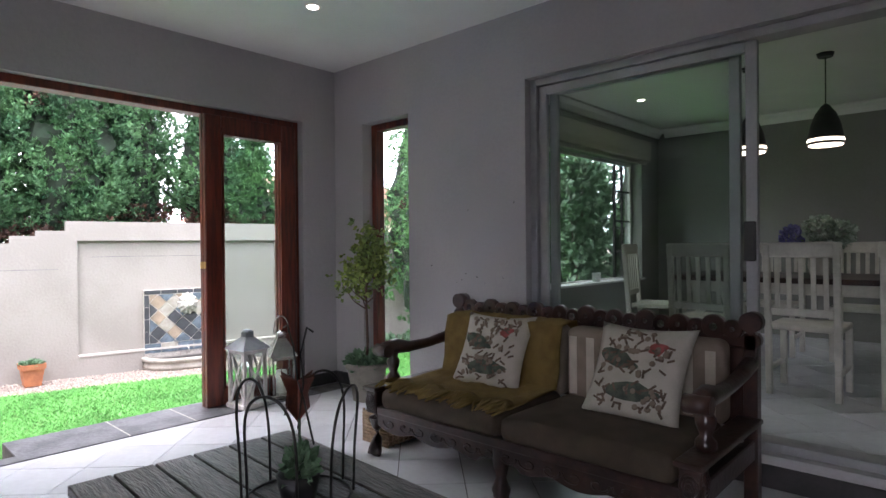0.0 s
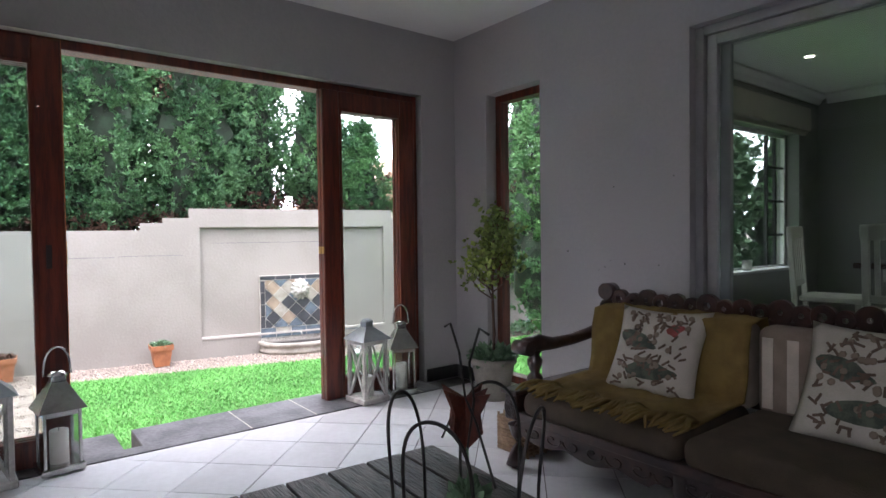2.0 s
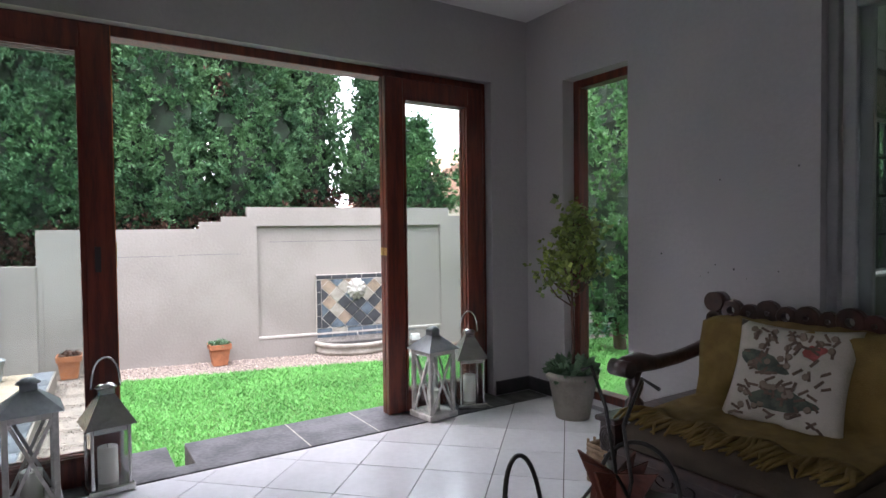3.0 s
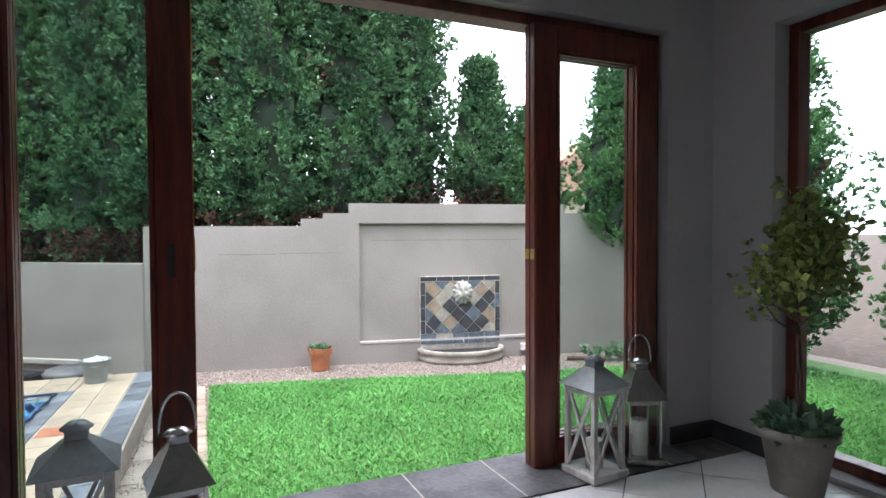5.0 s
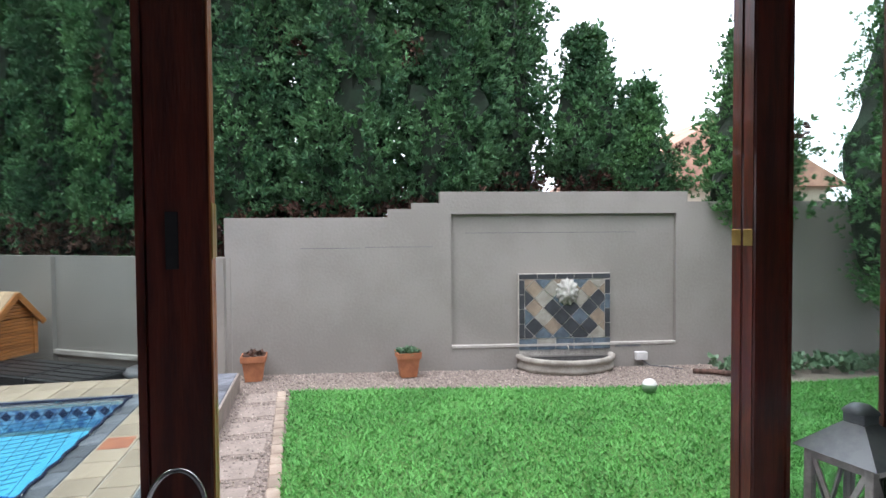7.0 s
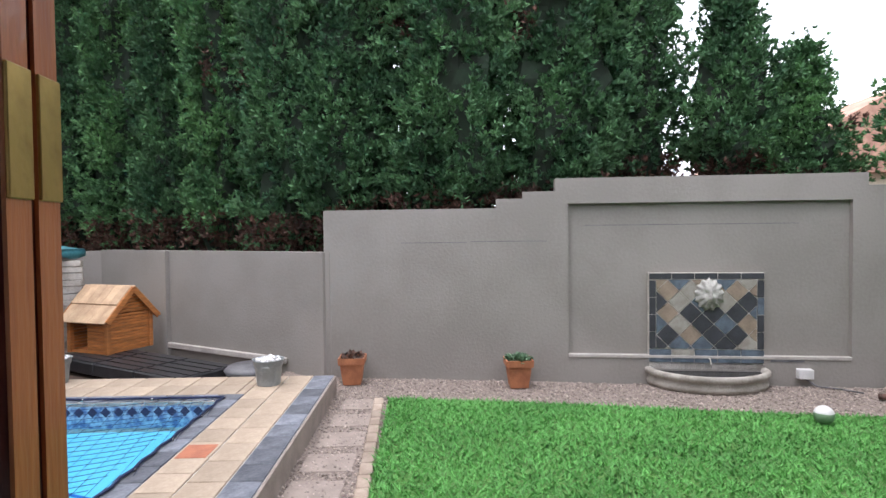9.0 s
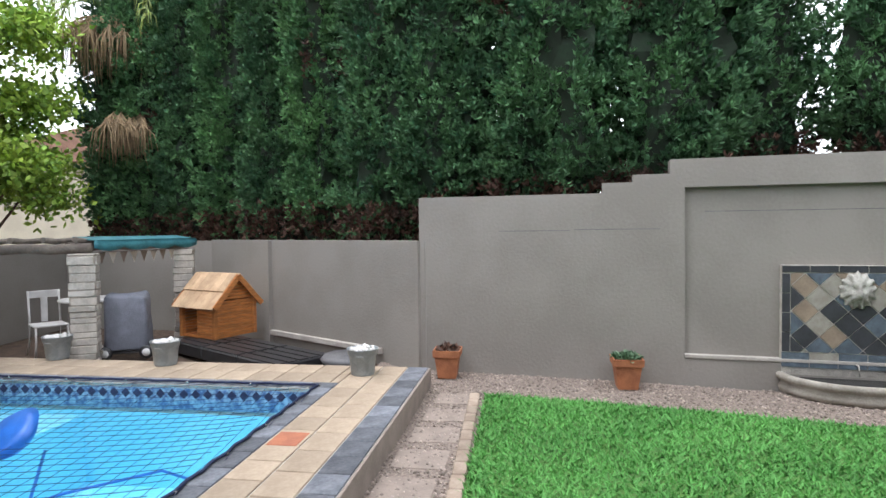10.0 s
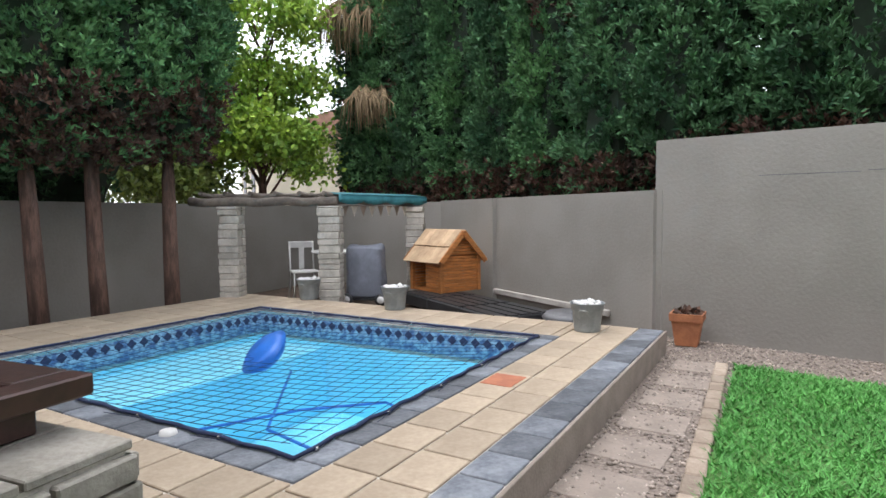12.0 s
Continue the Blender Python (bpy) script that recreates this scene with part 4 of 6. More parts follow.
part("trunk", bm, BARK, pp)
cs = []
for tp in tips + [(0.06, -0.02, 1.3), (0.1, 0, 1.25), (0.02, -0.05, 1.32)]:
    for k in range(34):
        f = rng.uniform(0.35, 1.05)
        cs.append([tp[0] * f + rng.normal(0, 0.04), tp[1] * f + rng.normal(0, 0.035), 0.95 + (tp[2] - 0.95) * f + rng.normal(0, 0.05)])
cs = np.array(cs)
vv, ff = leaf_cloud(rng, cs, rng.normal(0, 0.5, cs.shape) + (0, 0, 0.3), 0.042, 3, 0.8, 0.34)
raw("crown", vv, ff, PLANT, pp)
c, d = ball_points(rng, 150, 1.0)
c = c * (0.12, 0.12, 0.03)
vv, ff = leaf_cloud(rng, c, d * (1, 1, 0.4) + (0, 0, 0.5), 0.075, 3, 0.5, 0.28)
raw("ground_cover", vv + (0, 0, 0.29), ff, SUCC, pp)
bk = thing("wicker_basket", pose(-1.92, 2.36, 0), "low rectangular wicker basket beside the settee", "basket")
bm = bmesh.new()
for k in range(9):
    z = 0.012 + 0.02 * k
    tube(bm, [(-0.1, -0.14, z), (0.1, -0.14, z), (0.1, 0.14, z), (-0.1, 0.14, z), (-0.1, -0.14, z)], 0.011, 6)
part("weave", bm, WICKER, bk)
bm = bmesh.new()
for k in range(7):
    for sx in (-0.1, 0.1):
        add_cone(bm, (sx * 1.08, -0.13 + 0.043 * k, 0.0), (sx * 1.08, -0.13 + 0.043 * k, 0.195), 0.007, 0.007, 6)
part("stake", bm, WICKER, bk)
part("bottom", box(-0.09, 0.09, -0.13, 0.13, 0.004, 0.02), WICKER, bk)
# worn chips in the plaster
chip = thing("wall_marks", pose(0, 0, 0), "small dark chips in the grey plaster wall", "marks", kind="structure")
bm = bmesh.new()
rr = random.Random(12)
for k in range(9):
    x, z = rr.uniform(-2.3, -1.5), rr.choice([rr.uniform(0.85, 1.05), rr.uniform(0.85, 1.8)])
    s = rr.uniform(0.0015, 0.004)
    add_box(bm, x - s, x + s, YW - 0.0015, YW + 0.002, z - s, z + s * 1.6)
part("chip", bm, SKIRT, chip)
# ---- the garden ----
GZ = -0.79                                   # ground
GM = pose(-9.543, 2.78, 0, 0, 0, -11)        # garden wall: local y along it, local x towards the house
PM = pose(-5.56, -1.14, -0.59, 0, 0, -3.5)   # pool: local origin at its near corner
bm = bmesh.new()
gin = [bm.verts.new((x, y, GZ - 0.05 + 0.59)) for x, y in ((-2.95, -3.42), (0, -3.42), (0, 0), (-2.95, 0))]
gout = [bm.verts.new((x, y, GZ - 0.05 + 0.59)) for x, y in ((-400, -400), (400, -400), (400, 400), (-400, 400))]
for k in range(4):
    bm.faces.new((gout[k], gout[(k + 1) % 4], gin[(k + 1) % 4], gin[k]))
structure("ground", bm, SOIL, "bare soil and ground round the garden", "ground", PM)
# tall rendered wall with stepped top and recessed panel
LV = [(-2.97, 1.27), (-0.85, 1.27), (-0.85, 1.38), (-0.53, 1.38), (-0.53, 1.46), (-0.15, 1.46), (-0.15, 1.61), (3.3, 1.61), (3.3, 1.47), (8.0, 1.47)]
bm = bmesh.new()
add_box(bm, -0.25, -0.07, -2.97, 8.0, GZ - 0.2, 1.27)
RU0, RU1, RZ0, RZ1 = 0.0, 3.14, -0.475, 1.31
for a, b, z0, z1 in ((-2.97, -0.85, GZ - 0.2, 1.27), (-0.85, -0.53, GZ - 0.2, 1.38), (-0.53, -0.15, GZ - 0.2, 1.46), (-0.15, RU0, GZ - 0.2, 1.61), (RU0, RU1, GZ - 0.2, RZ0), (RU0, RU1, RZ1, 1.61), (RU1, 3.3, GZ - 0.2, 1.61), (3.3, 8.0, GZ - 0.2, 1.47)):
    add_box(bm, -0.07, 0.0, a, b, z0, z1)
for a, b, z1 in ((-0.85, -0.53, 1.38), (-0.53, -0.15, 1.46), (-0.15, 3.3, 1.61), (3.3, 8.0, 1.47)):
    add_box(bm, -0.25, -0.0702, a, b, 1.271, z1)
gw = structure("wall_garden", bm, GWALL, "grey rendered garden wall with stepped top and recessed panel", "wall", GM)
part("ledge", box(-0.068, 0.012, RU0, RU1, RZ0 - 0.03, RZ0 + 0.006, 0.004), GWALL_L, gw, "paler painted ledge")
bm = bmesh.new()
for a, b, z in ((-2.0, -1.2, 0.86), (-1.15, -0.25, 0.87)):
    add_box(bm, -0.004, 0.0015, a, b, z, z + 0.006)
add_box(bm, -0.072, -0.0685, 0.2, 2.6, 1.05, 1.056)
part("crack", bm, SLATE, gw, "hairline crack")
# tiled fountain panel, lion mask and basin
fo = thing("wall_fountain", GM, "slate-tiled wall fountain with cast stone basin", "fountain")
U0, U1, FZ0, FZ1, FN = 0.92, 2.2, -0.63, 0.49, 0.0
part("backing", box(-0.069, FN, U0, U1, FZ0, FZ1), PALEGROUT, fo)
def tile_poly(pts, mt):
    bm = bmesh.new()
    a = [bm.verts.new((FN + 0.0085, y, z)) for y, z in pts]
    b = [bm.verts.new((FN - 0.001, y, z)) for y, z in pts]
    bm.faces.new(a)
    for k in range(len(pts)):
        bm.faces.new((a[k], b[k], b[(k + 1) % len(pts)], a[(k + 1) % len(pts)]))
    bmesh.ops.recalc_face_normals(bm, faces=bm.faces)
    return part("tile", bm, mt, fo)
def clip(poly, y0, y1, z0, z1):
    for ax, lim, sg in ((0, y0, 1), (0, y1, -1), (1, z0, 1), (1, z1, -1)):
        out = []
        for i, p in enumerate(poly):
            q = poly[(i + 1) % len(poly)]
            dp, dq = sg * (p[ax] - lim), sg * (q[ax] - lim)
            if dp >= 0:
                out.append(p)
            if dp * dq < 0:
                f = dp / (dp - dq)
                out.append((p[0] + (q[0] - p[0]) * f, p[1] + (q[1] - p[1]) * f))
        poly = out
        if len(poly) < 3:
            return []
    return poly
rr = random.Random(5)
ry0, ry1, rz0, rz1 = U0 + 0.085, U1 - 0.085, FZ0 + 0.24, FZ1 - 0.08
hd = 0.128
i = 0
for row in range(-1, 9):
    for col in range(-1, 7):
        cy, cz = ry0 + hd * 2 * col + (hd if row % 2 else 0), rz1 - hd * row
        g = 0.007
        poly = clip([(cy, cz + hd - g), (cy + hd - g, cz), (cy, cz - hd + g), (cy - hd + g, cz)], ry0, ry1, rz0, rz1)
        if len(poly) >= 3:
            tile_poly(poly, PANEL_COLORS[rr.choice([0, 0, 1, 1, 2, 2, 3])])
for k in range(5):
    a = U0 + (U1 - U0) * k / 5
    tile_poly([(a + 0.005, FZ1 - 0.005), (a + (U1 - U0) / 5 - 0.005, FZ1 - 0.005), (a + (U1 - U0) / 5 - 0.005, FZ1 - 0.07), (a + 0.005, FZ1 - 0.07)], PANEL_COLORS[0])
    for zz in (FZ0 + 0.16, FZ0 + 0.08):
        tile_poly([(a + 0.005, zz + 0.07), (a + (U1 - U0) / 5 - 0.005, zz + 0.07), (a + (U1 - U0) / 5 - 0.005, zz), (a + 0.005, zz)], PANEL_COLORS[rr.choice([1, 1, 2, 3])])
for k in range(4):
    z = FZ0 + 0.24 + (FZ1 - 0.08 - FZ0 - 0.24) * k / 4
    dz = (FZ1 - 0.08 - FZ0 - 0.24) / 4
    for a in (U0 + 0.006, U1 - 0.076):
        tile_poly([(a, z + dz - 0.008), (a + 0.07, z + dz - 0.008), (a + 0.07, z), (a, z)], PANEL_COLORS[1 if (k == 2 and a > 1.5) else 0])
bc = ((U0 + U1) / 2)
prof = [(0.0, 0.0), (0.70, 0.0), (0.71, 0.05), (0.68, 0.10), (0.70, 0.115), (0.73, 0.135), (0.73, 0.175), (0.70, 0.19), (0.655, 0.185), (0.64, 0.15), (0.63, 0.10), (0.0, 0.10)]
bm = lathe(prof, 28, None, math.pi)
bmesh.ops.transform(bm, matrix=pose(0.0, bc, GZ, 0, 0, -90) @ Matrix.Diagonal((0.94, 0.72, 1, 1)), verts=bm.verts)
part("basin", bm, BASIN, fo, "half-round cast stone basin")
bm = lathe([(0.0, 0.14), (0.645, 0.14)], 28, None, math.pi)
bmesh.ops.transform(bm, matrix=pose(0.0, bc, GZ, 0, 0, -90) @ Matrix.Diagonal((0.94, 0.72, 1, 1)), verts=bm.verts)
part("water", bm, WATER_D, fo, "still dark water")
part("spout", tube(bmesh.new(), [(0.01, bc + 0.03, -0.5), (0.06, bc + 0.03, -0.5), (0.075, bc + 0.04, -0.6)], 0.008, 6), PALEGROUT, fo)
# lion mask: one plain relief
bm = bmesh.new()
bmesh.ops.create_icosphere(bm, subdivisions=4, radius=1.0)
for v in bm.verts:
    a = math.atan2(v.co.z, v.co.y)
    r = math.hypot(v.co.y, v.co.z)
    mane = 0.16 * r * (0.5 + 0.5 * math.sin(13 * a)) + 0.05 * r * math.sin(29 * a)
    v.co.y *= 1 + mane
    v.co.z *= 1 + mane
    x = v.co.x
    p2 = Vector((0, v.co.y, v.co.z))
    def bump_(cy, cz, s, h):
        return h * math.exp(-((p2.y - cy) ** 2 + (p2.z - cz) ** 2) / (s * s))
    if x > 0:
        x = 0.45 * x + bump_(0, -0.25, 0.28, 0.5) + bump_(0, 0.1, 0.2, 0.28) + bump_(0, 0.45, 0.25, 0.18) - bump_(0.27, 0.12, 0.13, 0.32) - bump_(-0.27, 0.12, 0.13, 0.32) - bump_(0, -0.55, 0.14, 0.35) + 0.12 * r * math.sin(13 * a) * (r > 0.6)
    else:
        x = 0.1 * x
    v.co.x = x
for f in bm.faces:
    f.smooth = True
bmesh.ops.transform(bm, matrix=Matrix.Translation((0.01, bc + 0.03, 0.24)) @ Matrix.Diagonal((0.12, 0.145, 0.165, 1)), verts=bm.verts)
tagged(obj("lion_mask", bm, LION, None, GM), "cast stone lion head mask on the tiles", "sculpture")
# utility box and hose by the wall
ub = thing("utility_box", GM @ pose(0.0, 2.62, -0.66), "small white plastic socket box on the wall", "box")
part("box_body", box(0.0, 0.09, -0.08, 0.08, -0.05, 0.06, 0.01, 2), WHITEMETAL, ub)
part("cable", tube(bmesh.new(), [(0.04, 0.0, -0.05), (0.12, 0.1, -0.118), (0.2, 0.3, -0.122), (0.35, 0.45, -0.122)], 0.008, 6), SLATE, ub)
vt = thing("wall_vent", GM @ pose(0.0, 2.45, -0.52), "dark flat vent strip in the wall", "vent")
part("plate", box(-0.001, 0.008, -0.18, 0.18, -0.012, 0.012), SLATE, vt)
lg = thing("log", GM @ pose(0.55, 3.35, GZ), "short weathered timber edging log on gravel", "log")
part("bark", tube(bmesh.new(), [(0.0, -0.25, 0.03), (0.1, 0.0, 0.035), (0.3, 0.22, 0.03)], [0.03, 0.035, 0.03], 10), BARK, lg)
# terracotta pots
def terracotta_pot(u, n, label, plant):
    t = thing("flower_pot", GM @ pose(n, u, GZ, 0, 0, 8), label, "pot", "square terracotta pots along the wall")
    bm = bmesh.new()
    for (a, z0), (b, z1) in (((0.10, 0.0), (0.135, 0.26)), ((0.15, 0.245), (0.155, 0.32))):
        lo_ = [bm.verts.new((sx * a, sy * a, z0)) for sx, sy in ((-1, -1), (1, -1), (1, 1), (-1, 1))]
        up = [bm.verts.new((sx * b, sy * b, z1)) for sx, sy in ((-1, -1), (1, -1), (1, 1), (-1, 1))]
        bm.faces.new(lo_[::-1])
        for k in range(4):
            bm.faces.new((lo_[k], lo_[(k + 1) % 4], up[(k + 1) % 4], up[k]))
        ins = [bm.verts.new((sx * (b - 0.018), sy * (b - 0.018), z1)) for sx, sy in ((-1, -1), (1, -1), (1, 1), (-1, 1))]
        for k in range(4):
            bm.faces.new((up[k], up[(k + 1) % 4], ins[(k + 1) % 4], ins[k]))
    part("pot", bm, TERRA, t)
    part("soil", box(-0.115, 0.115, -0.115, 0.115, 0.2, 0.305), SOIL, t)
    c, d = ball_points(rng, 90 if plant else 26, 1.0)
    vv, ff = leaf_cloud(rng, c * (0.12, 0.12, 0.02), d * (1, 1, 0.3) + (0, 0, 0.5), 0.06, 3, 0.5, 0.34)
    raw("leaves", vv + (0, 0, 0.31), ff, SUCC if plant else DEADLEAF, t)
terracotta_pot(-2.55, 0.28, "square terracotta pot with dried plant", False)
terracotta_pot(-0.60, 0.28, "square terracotta pot with green succulent", True)
# low wall behind the pool, bending away, and the side wall
def wall_run(name, p, q, z0, z1, th, label, pil=()):
    d = Vector((q[0] - p[0], q[1] - p[1], 0))
    m = pose(p[0], p[1], 0, 0, 0, math.degrees(math.atan2(d.y, d.x)))
    w = structure(name, box(0, d.length, 0, th, z0, z1), GWALL, label, "wall", m)
    for a, b in pil:
        part("pilaster", box(a, b, -0.07, -0.0005, z0, z1 - 0.004), GWALL, w)
    return w
wall_run("wall_low", (-12.9, -4.1), (-10.09, -0.06), GZ - 0.2, 0.755, -0.2 + 0.4, "low grey rendered garden wall behind the pool", [(1.60, 1.78), (4.38, 4.86)])
structure("ledge", box(0, 2.6, -0.06, 0.0, -0.70, -0.62, 0.01), GWALL_L, "pale plinth at the low wall's foot", "ledge", pose(-12.0, -2.8, 0, 0, 0, 55.2) @ pose(0, -0.002, 0))
wall_run("wall_side", (-13.2, -7.0), (-2.0, -6.35), GZ - 0.2, 0.70, -0.2, "grey rendered side wall behind the pool")
wall_run("wall_back", (-13.2, -7.0), (-12.9, -4.1), GZ - 0.2, 0.74, 0.2, "shaded grey back wall of the pergola corner")
# lawn, gravel, paving
def flat(name, pts, z0, z1, material, label, category):
    bm = bmesh.new()
    a = [bm.verts.new((x, y, z1)) for x, y in pts]
    b = [bm.verts.new((x, y, z0)) for x, y in pts]
    bm.faces.new(a)
    for k in range(len(pts)):
        bm.faces.new((a[k], b[k], b[(k + 1) % len(pts)], a[(k + 1) % len(pts)]))
    bmesh.ops.recalc_face_normals(bm, faces=bm.faces)
    return structure(name, bm, material, label, category)
gravel = flat("gravel", [(-10.6, -0.7), (-3.6, -0.7), (-3.6, 9.5), (-8.2, 9.5), (-9.45, 3.0)], GZ - 0.2, GZ - 0.012, GRAVEL, "brown gravel bed and path", "gravel")
LAWN_PTS = [(-9.03, 0.66), (-8.8, 1.6), (-8.5, 2.8), (-8.15, 4.0), (-7.9, 5.0), (-7.6, 6.5), (-7.4, 9.0), (-2.75, 9.0), (-2.75, 3.4), (-3.64, 3.4), (-3.64, 0.5), (-6.3, 0.52)]
flat("lawn", LAWN_PTS, GZ - 0.1, GZ + 0.012, LAWN, "mown green lawn", "lawn")
def inside(x, y, poly):
    ok = np.zeros(len(x), bool)
    for i in range(len(poly)):
        (x0, y0), (x1, y1) = poly[i], poly[(i + 1) % len(poly)]
        c = (y0 > y) != (y1 > y)
        with np.errstate(divide="ignore", invalid="ignore"):
            ok ^= c & (x < (x1 - x0) * (y - y0) / (y1 - y0) + x0)
    return ok
rng = np.random.default_rng(11)
n = 150000
gx, gy = rng.uniform(-9.05, -3.8, n), rng.uniform(0.4, 8.5, n)
keep = inside(gx, gy, LAWN_PTS) & (rng.uniform(0, 1, n) < np.clip(1.3 - np.abs(gy - 2) * 0.13, 0.25, 1))
gx, gy = gx[keep], gy[keep]
n = len(gx)
a = rng.uniform(0, 6.283, n)
hgt, wd = rng.uniform(0.02, 0.05, n), rng.uniform(0.005, 0.011, n)
lean = rng.normal(0, 0.036, (n, 2))
base = np.stack([gx, gy, np.full(n, GZ + 0.008)], 1)
side = np.stack([np.cos(a) * wd, np.sin(a) * wd, np.zeros(n)], 1)
tip = base + np.stack([lean[:, 0], lean[:, 1], hgt], 1)
V = np.stack([base - side, base + side, tip], 1).reshape(-1, 3)
tagged(raw("grass", V, np.arange(3 * n).reshape(-1, 3), GRASS), "short green grass blades of the lawn", "grass", kind="stuff")
# gravel stones
n = 26000
px_, py_ = rng.uniform(-10.3, -4.0, n), rng.uniform(-0.6, 6.5, n)
GRAVEL_PTS = [(-10.2, -0.3), (-4.2, -0.35), (-4.2, 0.5), (-6.3, 0.5), (-9.05, 0.62), (-8.5, 2.8), (-7.9, 5.0), (-7.6, 6.5), (-8.75, 6.5), (-9.5, 2.8)]
k = inside(px_, py_, GRAVEL_PTS)
px_, py_ = px_[k], py_[k]
n = len(px_)
s = rng.uniform(0.008, 0.021, n)[:, None]
ct_ = np.stack([px_, py_, np.full(n, GZ - 0.008)], 1)
octa = np.array([[1, 0, 0], [0, 1, 0], [-1, 0, 0], [0, -1, 0], [0, 0, 0.9], [0, 0, -0.9]])
rot = rng.uniform(0, 6.28, n)
V = np.repeat(ct_[:, None], 6, 1) + s[:, None] * np.stack([octa[None, :, 0] * np.cos(rot)[:, None] - octa[None, :, 1] * np.sin(rot)[:, None], octa[None, :, 0] * np.sin(rot)[:, None] + octa[None, :, 1] * np.cos(rot)[:, None], np.repeat(octa[None, :, 2], n, 0)], 2) * rng.uniform(0.6, 1.2, (n, 6, 1))
tri = np.array([[0, 1, 4], [1, 2, 4], [2, 3, 4], [3, 0, 4], [1, 0, 5], [2, 1, 5], [3, 2, 5], [0, 3, 5]])
tagged(raw("gravel_stones", V.reshape(-1, 3), (np.arange(n)[:, None, None] * 6 + tri).reshape(-1, 3), PEBBLE), "loose brown gravel stones", "gravel", kind="stuff")
for k in range(8):
    t = thing("stepping_stone", pose(-8.9 + 0.515 * k, 0.37 - 0.055 * k, GZ - 0.012, 0, 0, -4 + 3 * math.sin(k)), "square weathered stepping stone set in gravel", "paving stone", "stepping stones in the gravel path")
    part("slab", box(-0.18, 0.18, -0.2, 0.2, -0.03, 0.008, 0.008, 2), PATHSTONE, t)
ed = thing("lawn_edging", pose(-9.03, 0.6, GZ), "row of brown edging bricks beside the lawn", "edging", kind="structure")
for k in range(20):
    part("brick", box(k * 0.222 + 0.004, k * 0.222 + 0.214, -0.1 - 0.006 * k, 0.0 - 0.006 * k, -0.05, 0.02, 0.008, 1), EDGING, ed)
bl_ = thing("ball", pose(-7.69, 4.56, GZ + 0.105), "small white and green rubber ball on the grass", "ball")
bm = bmesh.new()
bmesh.ops.create_icosphere(bm, subdivisions=3, radius=0.085)
for f in bm.faces:
    f.smooth = True
    f.material_index = 1 if f.calc_center_median().z < 0.02 else 0
me_ = part("shell", bm, [WHITEMETAL, SUCC], bl_)
bd = thing("border_plants", GM @ pose(0.6, 4.6, GZ), "low pale green border plants", "plants", kind="stuff")
c = np.stack([rng.uniform(-0.25, 0.25, 260), rng.uniform(-1.2, 2.5, 260), rng.uniform(0.02, 0.16, 260)], 1)
vv, ff = leaf_cloud(rng, c, np.tile((0, 0, 0.7), (260, 1)), 0.09, 5, 0.6, 0.36)
raw("leaves", vv, ff, SUCC, bd)

# ---- pool ----
PL, PW = 2.95, 3.42
DK = dict(x0=-3.85, x1=1.72, y0=-4.7, y1=0.96)
bm = bmesh.new()
for x0, x1, y0, y1 in ((DK["x0"], -PL, DK["y0"], DK["y1"]), (0, DK["x1"], DK["y0"], DK["y1"]), (-PL, 0, 0, DK["y1"]), (-PL, 0, DK["y0"], -PW)):
    add_box(bm, x0, x1, y0, y1, -0.3, -0.012)
deck = structure("pool_deck", bm, PALEGROUT, "raised sandstone and slate pool deck", "paving", PM)
bm = bmesh.new()
for pts in ([(-PL, 0, -0.02), (0, 0, -0.02), (0, 0, -1.05), (-PL, 0, -1.05)], [(0, 0, -0.02), (0, -PW, -0.02), (0, -PW, -1.05), (0, 0, -1.05)], [(0, -PW, -0.02), (-PL, -PW, -0.02), (-PL, -PW, -1.05), (0, -PW, -1.05)], [(-PL, -PW, -0.02), (-PL, 0, -0.02), (-PL, 0, -1.05), (-PL, -PW, -1.05)]):
    f = bm.faces.new([bm.verts.new(p) for p in pts])
f = bm.faces.new([bm.verts.new(p) for p in ((-PL, -PW, -1.05), (0, -PW, -1.05), (0, 0, -1.05), (-PL, 0, -1.05))])
for dep, run in ((0.35, 1.0), (0.7, 0.7)):
    add_box(bm, -PL + 0.001, -0.001, -PW + 0.001, -PW + run, -1.04, -dep)
pool = thing("swimming_pool", PM, "blue swimming pool under a safety net", "pool", kind="structure")
part("shell", bm, POOLIN, pool, "light blue pool shell")
bm = bmesh.new()
t = 0.008
add_box(bm, -PL, -PL + t, -PW, 0, -0.26, -0.05), add_box(bm, -t, 0, -PW, 0, -0.26, -0.05)
add_box(bm, -PL + t, -t, -t, 0, -0.26, -0.05), add_box(bm, -PL + t, -t, -PW, -PW + t, -0.26, -0.05)
part("waterline_tiles", bm, POOLTILE, pool, "blue mosaic waterline band")
me = bpy.data.meshes.new("mosaic_tile")
bm = bmesh.new()
add_box(bm, -0.034, 0.034, -0.004, 0.004, -0.034, 0.034, pose(0, 0, 0, 0, 45, 0), 0.002)
bm.to_mesh(me)
bm.free()
me.materials.append(NET)
band = pool.children[-1]
def mosaic(x, y, z, rz):
    o = new("mosaic_tile", me)
    o.parent = band
    o.matrix_basis = pose(x, y, z, 0, 0, rz)
for k in range(27):
    mosaic(-PL + 0.010, -0.07 - 0.125 * k, -0.105, 90)
for k in range(23):
    mosaic(-0.1 - 0.125 * k, -PW + 0.010, -0.105, 0)
mw = bpy.data.materials.new("pool_water")
mw.use_nodes = True
nn, ll = mw.node_tree.nodes, mw.node_tree.links
nn.remove(nn["Principled BSDF"])
